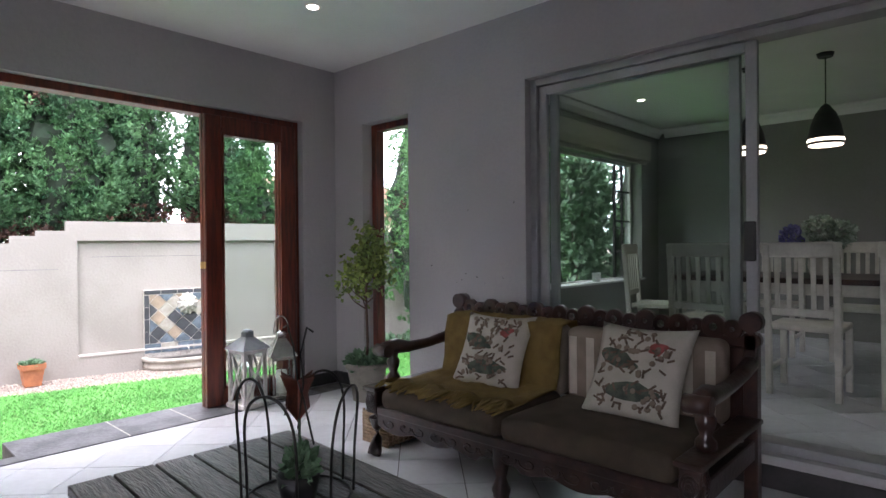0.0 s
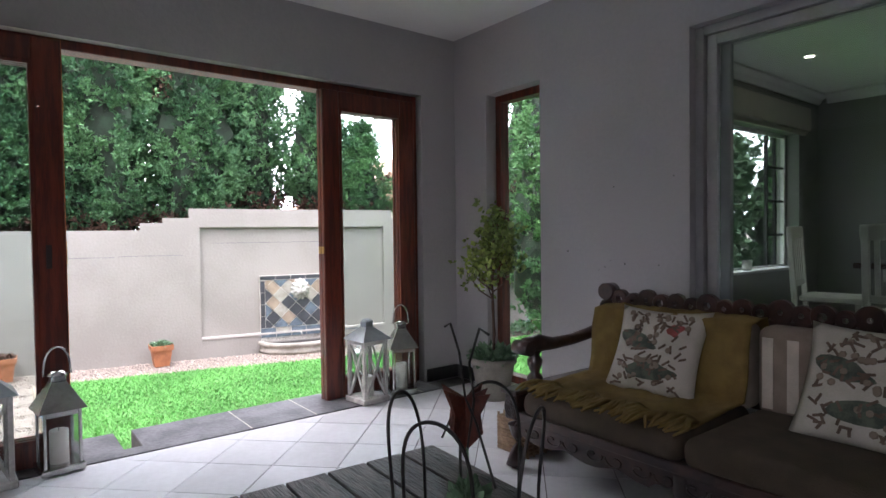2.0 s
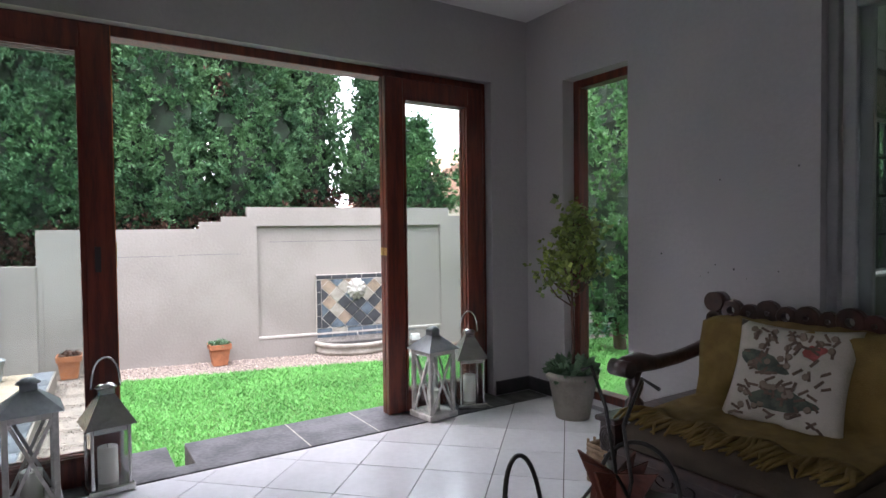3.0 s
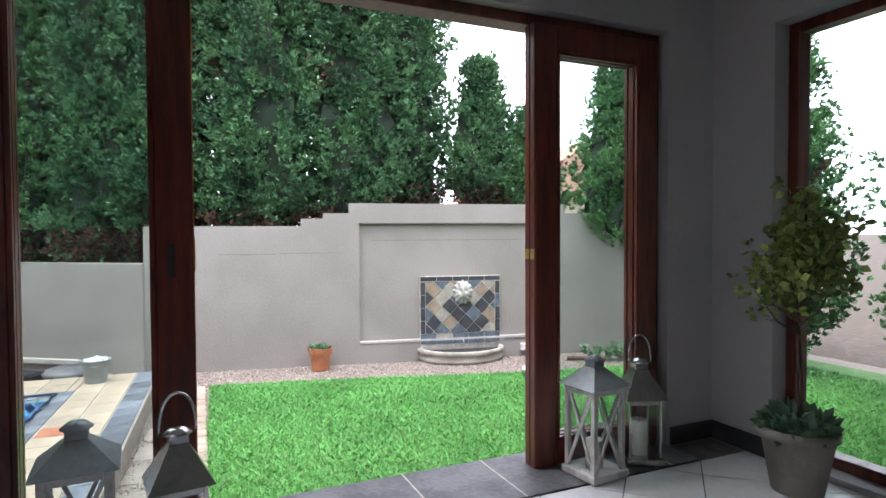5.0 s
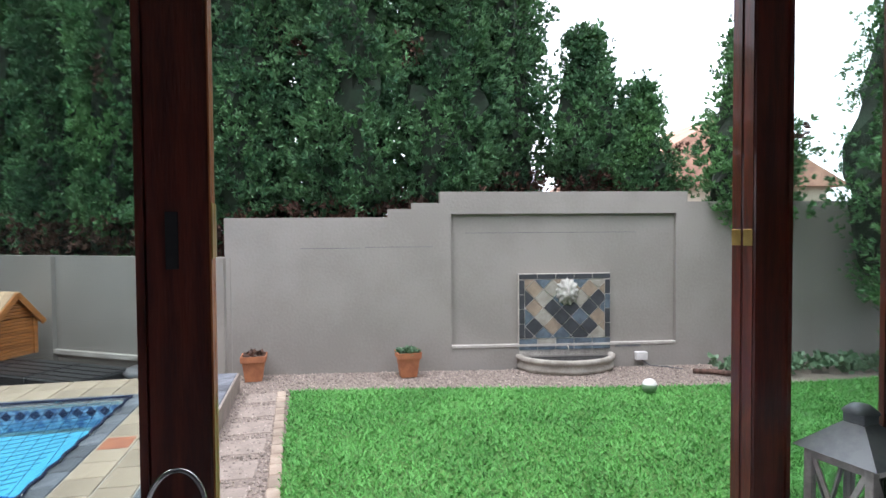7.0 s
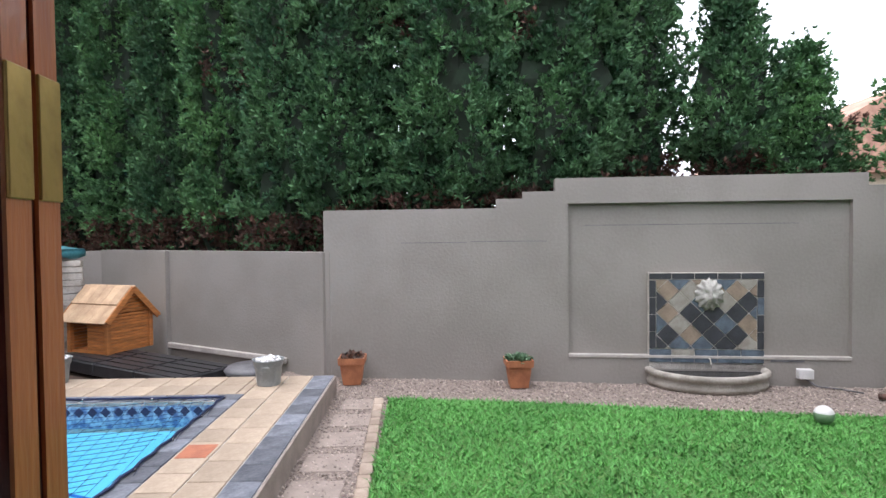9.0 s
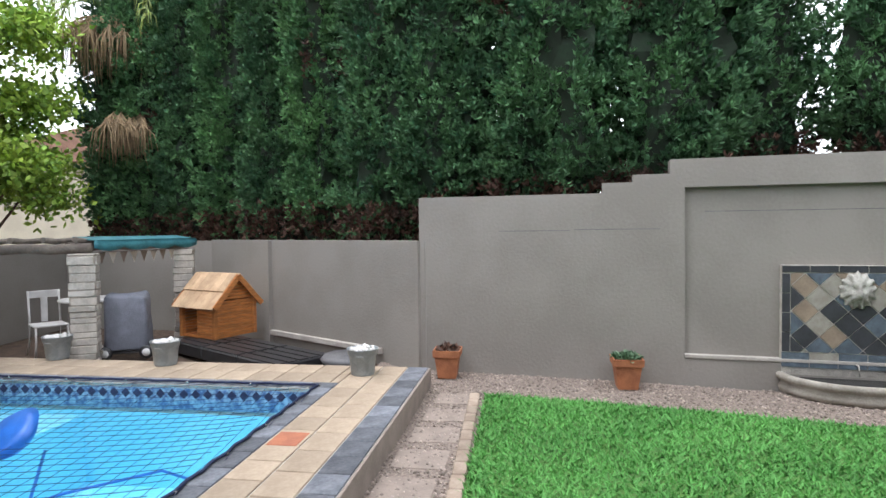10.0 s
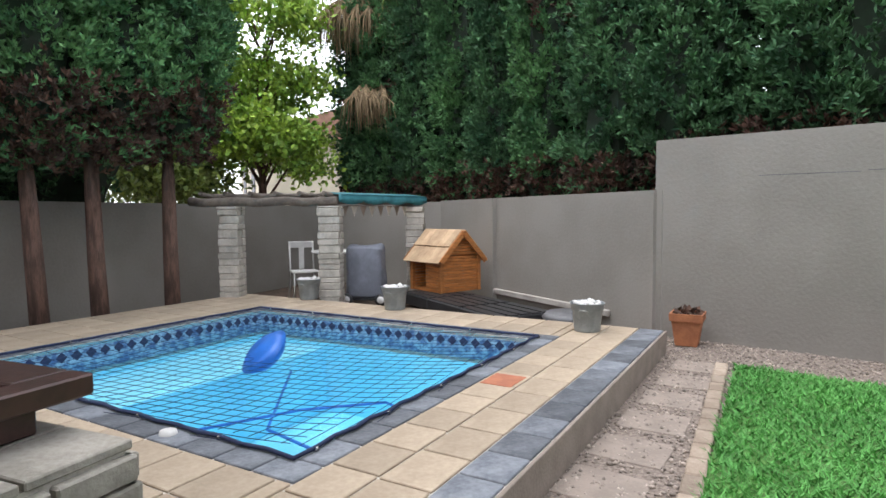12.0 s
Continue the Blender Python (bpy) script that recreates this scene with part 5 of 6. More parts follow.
tr_, gl_, mx_, fr_ = nn.new("ShaderNodeBsdfTransparent"), nn.new("ShaderNodeBsdfGlossy"), nn.new("ShaderNodeMixShader"), nn.new("ShaderNodeFresnel")
nz_, bp_ = nn.new("ShaderNodeTexNoise"), nn.new("ShaderNodeBump")
nz_.inputs["Scale"].default_value, bp_.inputs["Strength"].default_value, bp_.inputs["Distance"].default_value = 4.0, 0.25, 0.02
fr_.inputs[0].default_value = 1.15
tr_.inputs[0].default_value, gl_.inputs["Roughness"].default_value = (0.86, 0.98, 1.0, 1), 0.05
ll.new(nz_.outputs[0], bp_.inputs["Height"]), ll.new(bp_.outputs[0], gl_.inputs["Normal"])
ll.new(fr_.outputs[0], mx_.inputs[0]), ll.new(tr_.outputs[0], mx_.inputs[1]), ll.new(gl_.outputs[0], mx_.inputs[2]), ll.new(mx_.outputs[0], nn["Material Output"].inputs[0])
bm = bmesh.new()
bm.faces.new([bm.verts.new(p) for p in ((-PL, -PW, -0.17), (0, -PW, -0.17), (0, 0, -0.17), (-PL, 0, -0.17))])
wsur = part("water_surface", bm, mw, pool, "clear rippled water")
wsur.visible_shadow = False
# net
net = thing("pool_net", PM, "navy cord safety net stretched over the pool", "net")
def sag(x, y):
    u, v = (x + PL / 2) / (PL / 2), (y + PW / 2) / (PW / 2)
    return 0.012 - 0.12 * max(0, (1 - u * u)) ** 0.5 * max(0, (1 - v * v)) ** 0.5
st = 0.115
for kk, ax in ((int((PL + PW) / st), 1), (int((PL + PW) / st), -1)):
    for i in range(-kk, kk * 2):
        pts = []
        for q in np.linspace(0, 1, 16):
            x = -PL - 0.1 + (PL + 0.2) * q
            y = ax * (x + PL * 0.5) * 0.18 + i * st - PW if ax == 1 else None
            if ax == -1:
                y = -PW - 0.1 + (PW + 0.2) * q
                x = -(y + PW * 0.5) * 0.18 + i * st - PL
            if -PL - 0.1 <= x <= 0.1 and -PW - 0.1 <= y <= 0.1:
                pts.append((x, y, sag(x, y)))
        if len(pts) > 2:
            part("cord", tube(bmesh.new(), pts, 0.0023, 4), NET, net)
bm = bmesh.new()
edge = []
for p, q in (((-PL, 0), (0, 0)), ((0, 0), (0, -PW)), ((0, -PW), (-PL, -PW)), ((-PL, -PW), (-PL, 0))):
    for s_ in np.linspace(0, 1, 22)[:-1]:
        x, y = p[0] + (q[0] - p[0]) * s_, p[1] + (q[1] - p[1]) * s_
        cx, cy = x + PL / 2, y + PW / 2
        f = 1.018 + 0.006 * math.cos(s_ * 21 * math.pi)
        edge.append((cx * f - PL / 2, cy * f - PW / 2, 0.016))
tube(bm, edge + edge[:1], 0.011, 6)
part("edge_rope", bm, NET, net)
for i in range(0, len(edge), 4):
    x, y, z = edge[i]
    part("anchor", rod((x, y, 0.0), (x, y, 0.022), 0.016, 0.014, 8), STEEL, net)
fl_ = thing("pool_float", PM @ pose(-1.66, -1.98, -0.17), "blue plastic floating chlorinator tilted in water", "float")
bm = lathe([(0.0, -0.13), (0.16, -0.08), (0.24, 0.0), (0.16, 0.05), (0.0, 0.07)], 24)
bmesh.ops.transform(bm, matrix=pose(0, 0, 0.09, 42, 0, 62) @ Matrix.Diagonal((1.2, 1.0, 1, 1)), verts=bm.verts)
part("float_body", bm, BLUE, fl_)
hs = thing("pool_hose", PM @ pose(0, 0, 0), "blue pool cleaner hose under the water", "hose")
part("hose", tube(bmesh.new(), [(-1.9, -1.9, -0.3), (-1.05, -1.3, -0.45), (-1.0, -0.7, -0.5), (-1.3, -0.35, -0.5), (-1.9, -0.5, -0.5), (-2.1, -1.0, -0.5), (-1.6, -1.5, -0.5), (-0.8, -1.9, -0.5), (-0.3, -2.6, -0.45)], 0.012, 8), BLUE, hs)
sk = thing("skimmer_cap", PM @ pose(0.10, -0.76, 0.0), "small white round pool skimmer cap", "cap")
part("disc", lathe([(0.0, 0.022), (0.04, 0.02), (0.045, 0.0)], 16), WHITEMETAL, sk)
# deck pieces: slate coping, sandstone pavers, slate edge
def piece(par, x0, x1, y0, y1, mt, cache={}):
    key = (round(x1 - x0, 3), round(y1 - y0, 3), mt.name)
    if key not in cache:
        bm = box(0, x1 - x0, 0, y1 - y0, -0.014, 0.0, 0.004)
        me = bpy.data.meshes.new("paver")
        bm.to_mesh(me)
        bm.free()
        me.materials.append(mt)
        cache[key] = me
    o = new("paver", cache[key])
    o.parent = par
    o.location = (x0, y0, 0)
g, c = 0.013, 0.19
def row_x(xa, xb, y0, y1, w, mt):
    n = max(1, round((xb - xa) / w))
    ww = (xb - xa) / n
    for k in range(n):
        piece(deck, xa + ww * k + g / 2, xa + ww * (k + 1) - g / 2, y0 + g / 2, y1 - g / 2, mt)
def row_y(x0, x1, ya, yb, w, mt):
    n = max(1, round((yb - ya) / w))
    ww = (yb - ya) / n
    for k in range(n):
        piece(deck, x0 + g / 2, x1 - g / 2, ya + ww * k + g / 2, ya + ww * (k + 1) - g / 2, mt)
row_x(-PL, 0, 0, c, 0.26, SLATE_D), row_x(-PL, 0, -PW - c, -PW, 0.26, SLATE_D)
row_y(0, c, -PW - c, c, 0.26, SLATE_D), row_y(-PL - c, -PL, -PW - c, c, 0.26, SLATE_D)
row_x(DK["x0"], DK["x1"], DK["y1"] - 0.23, DK["y1"], 0.275, SLATE_D)
row_x(DK["x0"], DK["x1"], c, 0.46, 0.29, PAVER), row_x(DK["x0"] + 0.0, DK["x1"], 0.46, DK["y1"] - 0.23, 0.34, PAVER)
yy = DK["y0"]
while yy < c - 0.05:
    y2 = min(yy + 0.3, c)
    row_x(c, DK["x1"], yy, y2, 0.33, PAVER)
    row_x(DK["x0"], -PL - c, yy, y2, 0.33, PAVER)
    yy = y2
yy = DK["y0"]
while yy < -PW - c - 0.05:
    y2 = min(yy + 0.3, -PW - c)
    row_x(-PL - c, c, yy, y2, 0.3, PAVER)
    yy = y2
part("riser_face", box(DK["x0"], DK["x1"], DK["y1"], DK["y1"] + 0.02, -0.25, -0.004, 0.004), PATHSTONE, deck, "rough stone deck edge")
dc = thing("drain_cover", PM @ pose(-1.60, 0.325, 0.0), "square red terracotta skimmer lid in the deck", "lid")
part("lid", box(-0.13, 0.13, -0.11, 0.11, -0.001, 0.004, 0.001), REDTILE, dc)
# buckets
def bucket(x, y, first=[None]):
    if first[0]:
        return copy_thing(first[0], pose(x, y, -0.59))
    t = thing("zinc_bucket", pose(x, y, -0.59), "galvanised bucket filled with white pebbles", "bucket", "zinc buckets round the pool")
    part("pail", lathe([(0.0, 0.0), (0.115, 0.0), (0.12, 0.02), (0.14, 0.2), (0.15, 0.205), (0.158, 0.265), (0.165, 0.27), (0.16, 0.262), (0.145, 0.24), (0.0, 0.23)], 24), ZINC, t)
    bm = bmesh.new()
    r2 = random.Random(2)
    for k in range(40):
        a, q = r2.uniform(0, 6.28), 0.13 * math.sqrt(r2.random())
        rr_ = bmesh.ops.create_icosphere(bm, subdivisions=1, radius=r2.uniform(0.018, 0.03))
        bmesh.ops.translate(bm, vec=(q * math.cos(a), q * math.sin(a), 0.255 + r2.uniform(0, 0.012)), verts=rr_["verts"])
    part("pebbles", bm, WHITEMETAL, t)
    for s_ in (-1, 1):
        part("handle", tube(bmesh.new(), [(s_ * 0.145, -0.04, 0.2), (s_ * 0.17, -0.03, 0.21), (s_ * 0.17, 0.03, 0.21), (s_ * 0.145, 0.04, 0.2)], 0.005, 6), ZINC, t)
    first[0] = t
    return t
bucket(-9.03, -0.60), bucket(-9.37, -2.92), bucket(-9.62, -4.40)
# pergola of stone pillars
pg = thing("pergola", pose(0, 0, 0), "pergola of whitewashed stone pillars and rough poles", "pergola")
def pillar(x, y, w, rz):
    pl = new("stone_pillar")
    pl.parent = pg
    pl.matrix_basis = pose(x, y, -0.79, 0, 0, rz)
    part("core", box(-w / 2 + 0.02, w / 2 - 0.02, -w / 2 + 0.02, w / 2 - 0.02, 0, 1.42), STONEW, pl)
    rr = random.Random(int(x * 7))
    z = 0.0
    while z < 1.42:
        hgt = min(rr.uniform(0.07, 0.12), 1.43 - z)
        o = rr.uniform(-0.012, 0.012)
        sp_ = rr.uniform(-0.1, 0.1)
        part("stone", box(-w / 2 - 0.004 + o, sp_ - 0.003, -w / 2 + o, w / 2 + o, z + 0.003, z + hgt - 0.004, 0.008), STONEW, pl)
        part("stone", box(sp_ + 0.003, w / 2 + 0.004 + o, -w / 2 - o, w / 2 - o, z + 0.003, z + hgt - 0.004, 0.008), STONEW, pl)
        z += hgt
for x, y, w, rz in ((-9.42, -5.55, 0.27, 25), (-10.02, -4.33, 0.29, 25), (-11.7, -3.95, 0.28, 25)):
    pillar(x, y, w, rz)
def pole(p, q, r):
    n = 9
    pts = [tuple(p[i] + (q[i] - p[i]) * s_ / n + (0.012 * math.sin(s_ * 2.1 + i) if i else 0) for i in range(3)) for s_ in range(n + 1)]
    return part("pole", tube(bmesh.new(), pts, r, 8), POLE, pg)
pole((-9.1, -6.0, 0.70), (-10.05, -4.25, 0.70), 0.06)
pole((-9.95, -4.5, 0.72), (-11.9, -3.95, 0.70), 0.05)
for k in range(6):
    f = k / 5
    pole((-9.2 - 0.75 * f, -5.9 + 1.5 * f, 0.80), (-11.3 - 0.9 * f, -6.4 + 1.8 * f, 0.78), 0.035)
tp = thing("tarpaulin", pose(0, 0, 0), "rolled teal tarpaulin hung along the pergola", "tarpaulin")
bm = bmesh.new()
n = 28
for sgn, (ox, oz) in enumerate([(0, 0)]):
    g1 = []
    for i in range(n + 1):
        f = i / n
        x, y = -10.1 - 1.75 * f, -4.33 + 0.42 * f
        d_ = 0.05 * abs(math.sin(f * math.pi * 4))
        g1.append([bm.verts.new((x - 0.02, y + 0.07, 0.80)), bm.verts.new((x + 0.02, y + 0.10 + 0.02 * math.sin(9 * f), 0.76)), bm.verts.new((x + 0.02, y + 0.10, 0.70 - d_ * 0.8)), bm.verts.new((x - 0.03, y + 0.0, 0.80)), bm.verts.new((x - 0.12, y - 0.30, 0.84))])
    for A, B in zip(g1, g1[1:]):
        for a_, b_ in ((0, 1), (1, 2), (0, 3), (3, 4)):
            bm.faces.new((A[a_], A[b_], B[b_], B[a_])).smooth = True
o = part("sheet", bm, TEAL, tp)
o.modifiers.new("thick", "SOLIDIFY").thickness = 0.006
bt = thing("bunting", pose(0, 0, 0), "faded triangular bunting hanging under the pergola", "bunting")
for k in range(9):
    f = (k + 0.5) / 9
    x, y = -10.2 - 1.5 * f, -4.30 + 0.36 * f
    part("pennant", prism([(-0.06, 0.0), (0.06, 0.0), (0.0, -0.15)], -0.002, 0.002, None, pose(x, y, 0.64, 0, 0, 166)), STRIPE_L if k % 2 else STRIPE, bt)
part("cord", tube(bmesh.new(), [(-10.1, -4.33, 0.645), (-11.8, -3.91, 0.645)], 0.004, 5), POLE, bt)
# covered grill on wheels
cg = thing("covered_grill", pose(-10.55, -4.12, GZ + 0.02, 0, 0, 20), "barbecue under a grey fabric cover with wheels", "grill")
bm = box(-0.2, 0.2, -0.26, 0.26, 0.1, 0.86, 0.07, 3)
bmesh.ops.subdivide_edges(bm, edges=bm.edges[:], cuts=2, use_grid_fill=True)
lumpy(bm, 0.05, 5, 3)
for f in bm.faces:
    f.smooth = True
part("fabric_cover", bm, COVER, cg)
part("lower_shelf", box(-0.18, 0.18, -0.24, 0.24, 0.08, 0.105), BLACKP, cg)
for sy in (-0.28, 0.30):
    w_ = part("wheel", lathe([(0.03, -0.02), (0.085, -0.02), (0.09, 0), (0.085, 0.02), (0.03, 0.02)], 20), BLACKP, cg)
    w_.matrix_basis = pose(0.2, sy * 0.85, 0.09, 0, 90, 0)
    part("hub", lathe([(0.0, 0.024), (0.05, 0.024), (0.055, 0.0)], 16), WHITEMETAL, w_)
# white garden furniture
gc = thing("garden_chair", pose(-10.55, -5.25, GZ + 0.02, 0, 0, -40), "white cast metal garden chair", "chair")
part("seat", box(-0.2, 0.2, -0.2, 0.2, 0.42, 0.445, 0.008), WHITEMETAL, gc)
for sx in (-0.18, 0.18):
    part("front_leg", tube(bmesh.new(), [(sx, 0.18, 0.42), (sx * 1.05, 0.22, 0.22), (sx * 1.1, 0.2, 0.0)], 0.014, 6), WHITEMETAL, gc)
    part("back_leg", tube(bmesh.new(), [(sx, -0.26, 0.88), (sx, -0.2, 0.44), (sx, -0.24, 0.2), (sx * 1.1, -0.3, 0.0)], 0.014, 6), WHITEMETAL, gc)
part("backrest", box(-0.17, 0.17, -0.27, -0.25, 0.78, 0.88, 0.008), WHITEMETAL, gc)
part("back_slat", box(-0.04, 0.04, -0.25, -0.235, 0.45, 0.79, 0.004), WHITEMETAL, gc)
gt = thing("garden_table", pose(-11.05, -5.0, GZ + 0.02), "round white metal garden table", "table")
part("tabletop", lathe([(0.0, 0.70), (0.4, 0.70), (0.41, 0.715), (0.4, 0.73), (0.0, 0.73)], 28), WHITEMETAL, gt)
part("pedestal", lathe([(0.2, 0.0), (0.05, 0.06), (0.03, 0.3), (0.05, 0.69)], 14), WHITEMETAL, gt)
# black pallet platform and dog house
pd = thing("black_platform", pose(-11.0, -2.5, GZ, 0, 0, 55), "black plastic pallet platform on the ground", "platform")
for k in range(3):
    part("pallet", box(-1.05 + 0.86 * k, -0.21 + 0.86 * k, -0.75, 0.05, 0.0, 0.16, 0.015), BLACKP, pd)
    for j in range(5):
        part("slat", box(-1.03 + 0.86 * k, -0.23 + 0.86 * k, -0.73 + 0.155 * j, -0.61 + 0.155 * j, 0.158, 0.172), BLACKP, pd)
mb = thing("folded_mat", pose(-10.0, -1.0, GZ + 0.1), "dark folded rubber mat beside the bucket", "mat")
bm = lathe([(0.0, 0.12), (0.28, 0.10), (0.33, 0.05), (0.3, 0.0)], 20)
part("mat", bm, SLATE, mb)
dh = thing("dog_house", pose(-11.45, -3.3, GZ + 0.172, 0, 0, -25), "orange pine slatted dog house with pale roof", "dog house")
HL, HW, HE, HA = 0.35, 0.35, 0.53, 0.88   # half length, half width, eaves, apex
part("floor_board", box(-HW, HW, -HL, HL, 0.0, 0.04), PINE, dh)
for sx in (-1, 1):
    for sy in (-1, 1):
        part("corner_post", box(sx * HW - 0.03, sx * HW + 0.03, sy * HL - 0.03, sy * HL + 0.03, 0.0, HE, 0.004), PINE, dh)
for k in range(11):
    z = 0.045 + 0.044 * k
    part("slat", box(-HW + 0.03, HW - 0.03, HL - 0.02, HL + 0.012, z, z + 0.038, 0.006), PINE, dh)
    part("slat", box(-HW + 0.03, HW - 0.03, -HL - 0.012, -HL + 0.02, z, z + 0.038, 0.006), PINE, dh)
    part("slat", box(-HW - 0.012, -HW + 0.02, -HL + 0.03, HL - 0.03, z, z + 0.038, 0.006), PINE, dh)
    part("slat", box(HW - 0.02, HW + 0.012, -0.02, HL - 0.03, z, z + 0.038, 0.006), PINE, dh)
for k in range(8):
    z = HE + 0.01 + 0.044 * k
    w_ = HW * (HA - z - 0.03) / (HA - HE)
    if w_ > 0.03:
        for sy in (-1, 1):
            part("gable_slat", box(-w_, w_, sy * HL - 0.012, sy * HL + 0.012, z, z + 0.038, 0.005), PINE, dh)
sl = math.degrees(math.atan2(HA - HE, HW))
L = math.hypot(HA - HE, HW) + 0.12
for sx in (-1, 1):
    for j in range(2):
        for k in range(6):
            part("roof_board", box(L * j / 2, L * (j + 1) / 2 + 0.03, -HL - 0.09 + 0.146 * k, -HL - 0.094 + 0.146 * (k + 1), 0.02 * (1 - j) + 0.004, 0.02 * (1 - j) + 0.024, 0.003, 1, Matrix.Translation((0, 0, HA)) @ (pose(0, 0, 0, 0, sl, 0) if sx > 0 else pose(0, 0, 0, 0, sl, 180))), PINEROOF, dh)
    for sy in (-1, 1):
        part("barge_board", box(0, L, sy * (HL + 0.09) - 0.012, sy * (HL + 0.09) + 0.012, -0.05, 0.03, 0.003, 1, Matrix.Translation((0, 0, HA)) @ (pose(0, 0, 0, 0, sl, 0) if sx > 0 else pose(0, 0, 0, 0, sl, 180))), PINE, dh)
# brick barbecue with steel lid beside the steps
bb = thing("brick_barbecue", pose(-4.40, -0.78, GZ, 0, 0, 4), "brick barbecue with brown steel grill on top", "barbecue")
bh = 0.70
part("core", box(-0.08, 0.72, -1.056, 0.04, 0.0, bh), PALEGROUT, bb)
for r in range(9):
    z = 0.077 * r
    off = 0.115 if r % 2 else 0.0
    for k in range(4):
        a = -0.1 + 0.225 * k - off * 0.9 + (0.1 if off else 0)
        part("brick", box(a, a + 0.213, 0.035, 0.07, z + 0.004, z + 0.072, 0.006), BASIN, bb)
    for k in range(7):
        a = 0.068 - 0.225 * (k + 1) + off
        part("brick", box(-0.115, -0.075, max(a, -1.058), min(a + 0.213, 0.066), z + 0.004, z + 0.072, 0.006), BASIN, bb)
for k in range(3):
    for j in range(6):
        part("cap_tile", box(-0.1 + 0.28 * k, 0.17 + 0.28 * k, 0.06 - 0.26 * (j + 1), 0.05 - 0.26 * j, bh, bh + 0.025, 0.004), BASIN, bb)
part("grill_tray", box(-0.02, 0.66, -1.050, -0.20, bh + 0.03, bh + 0.11, 0.006), BROWNSTEEL, bb, "brown steel grill tray")
bm = bmesh.new()
add_box(bm, -0.14, 0.70, -0.24, -0.14, bh + 0.11, bh + 0.17, None, 0.006), add_box(bm, -0.08, 0.70, -1.056, -1.36, bh + 0.11, bh + 0.17, None, 0.006)
add_box(bm, -0.14, 0.02, -1.36, -0.24, bh + 0.11, bh + 0.17, None, 0.006), add_box(bm, 0.6, 0.70, -1.36, -0.24, bh + 0.11, bh + 0.17, None, 0.006)
part("grill_rim", bm, BROWNSTEEL, bb)
part("grill_lid", box(0.02, 0.6, -1.36, -0.24, bh + 0.11, bh + 0.145), BROWNSTEEL, bb)
part("stand_off", box(0.0, 0.62, -1.3, -0.3, bh + 0.025, bh + 0.03), BROWNSTEEL, bb)

# ---- trees ----
def conifer(x, y, z0, z1, rad, seed, leaf=CONIFER, lo=0.0, dry=0.12, count=5200, size=0.13, trunk_r=0.11, lab="tall dense dark green conifer behind the garden wall", taper=0.5, ground=None, face=0.0):
    r = np.random.default_rng(seed)
    ground = GZ - 0.1 if ground is None else ground
    t = thing("conifer_tree", pose(x, y, ground), lab, "tree", "conifer hedge")
    z0, z1 = z0 - ground, z1 - ground
    part("trunk", tube(bmesh.new(), [(0.03 * math.sin(k + seed), 0.03 * math.cos(k * 1.3), (z1 - 0.5) * k / 8 - 0.02 * (k == 0)) for k in range(9)], [trunk_r * (1 - 0.1 * k) for k in range(9)], 10), BARK, t)
    ph = r.uniform(0, 6.28, 4)
    def radius(a, h):
        prof = np.clip(np.minimum((h + 0.10) * 4.0, 1.0), 0, 1) * (1 - np.clip(h - taper, 0, 1) / (1.02 - taper) * 0.85)
        return rad * prof * (0.82 + 0.13 * np.sin(3 * a + ph[0] + h * 7) + 0.12 * np.sin(6 * a + ph[1] - h * 15) + 0.09 * np.sin(11 * a + h * 31 + ph[2]) + 0.06 * np.sin(17 * a - h * 53 + ph[3]))
    nc = count // 9
    a, h = r.uniform(0, 6.283, nc), r.uniform(0, 1, nc)
    a = np.where((np.cos(a - face) < -0.25) & (r.uniform(0, 1, nc) < 0.6), a + math.pi, a)
    rr_ = radius(a, h) * r.uniform(0.74, 1.05, nc)
    c = np.repeat(np.stack([rr_ * np.cos(a), rr_ * np.sin(a), z0 + (z1 - z0) * h], 1), 9, axis=0)
    a, h, count = np.repeat(a, 9), np.repeat(h, 9), nc * 9
    c += np.stack([np.cos(a), np.sin(a), np.full(count, 0.7)], 1) * r.uniform(-0.05, 0.13, (count, 1)) + r.normal(0, 0.055, (count, 3))
    d = np.stack([np.cos(a), np.sin(a), np.full(count, 0.75)], 1)
    is_dry = (h < dry) & (r.uniform(0, 1, count) < 0.75) | (np.hypot(h - 0.45, np.sin(a - ph[0]) * 0.2) < 0.03)
    for nm, sel, mt in (("crown", ~is_dry, leaf), ("dry_foliage", is_dry, DEADLEAF)):
        if sel.sum() > 3:
            vv, ff = leaf_cloud(r, c[sel], d[sel], size * 0.64, 10, 0.65, 0.15)
            raw(nm, vv, ff, mt, t)
    # dark hull added inside the crown, stands in for its inner shade
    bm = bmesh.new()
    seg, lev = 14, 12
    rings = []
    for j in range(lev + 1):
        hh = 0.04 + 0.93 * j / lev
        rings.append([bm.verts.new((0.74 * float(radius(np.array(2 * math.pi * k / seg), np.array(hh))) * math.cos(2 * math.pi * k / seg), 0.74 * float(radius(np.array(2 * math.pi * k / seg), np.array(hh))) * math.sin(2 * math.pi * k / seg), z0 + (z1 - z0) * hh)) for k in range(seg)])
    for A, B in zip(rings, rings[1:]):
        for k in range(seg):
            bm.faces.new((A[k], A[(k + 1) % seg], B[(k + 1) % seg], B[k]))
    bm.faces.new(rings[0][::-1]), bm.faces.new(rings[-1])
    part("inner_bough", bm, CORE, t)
    return t
def at_wall(u, n):
    p = GM @ Vector((n, u, 0))
    return p.x, p.y
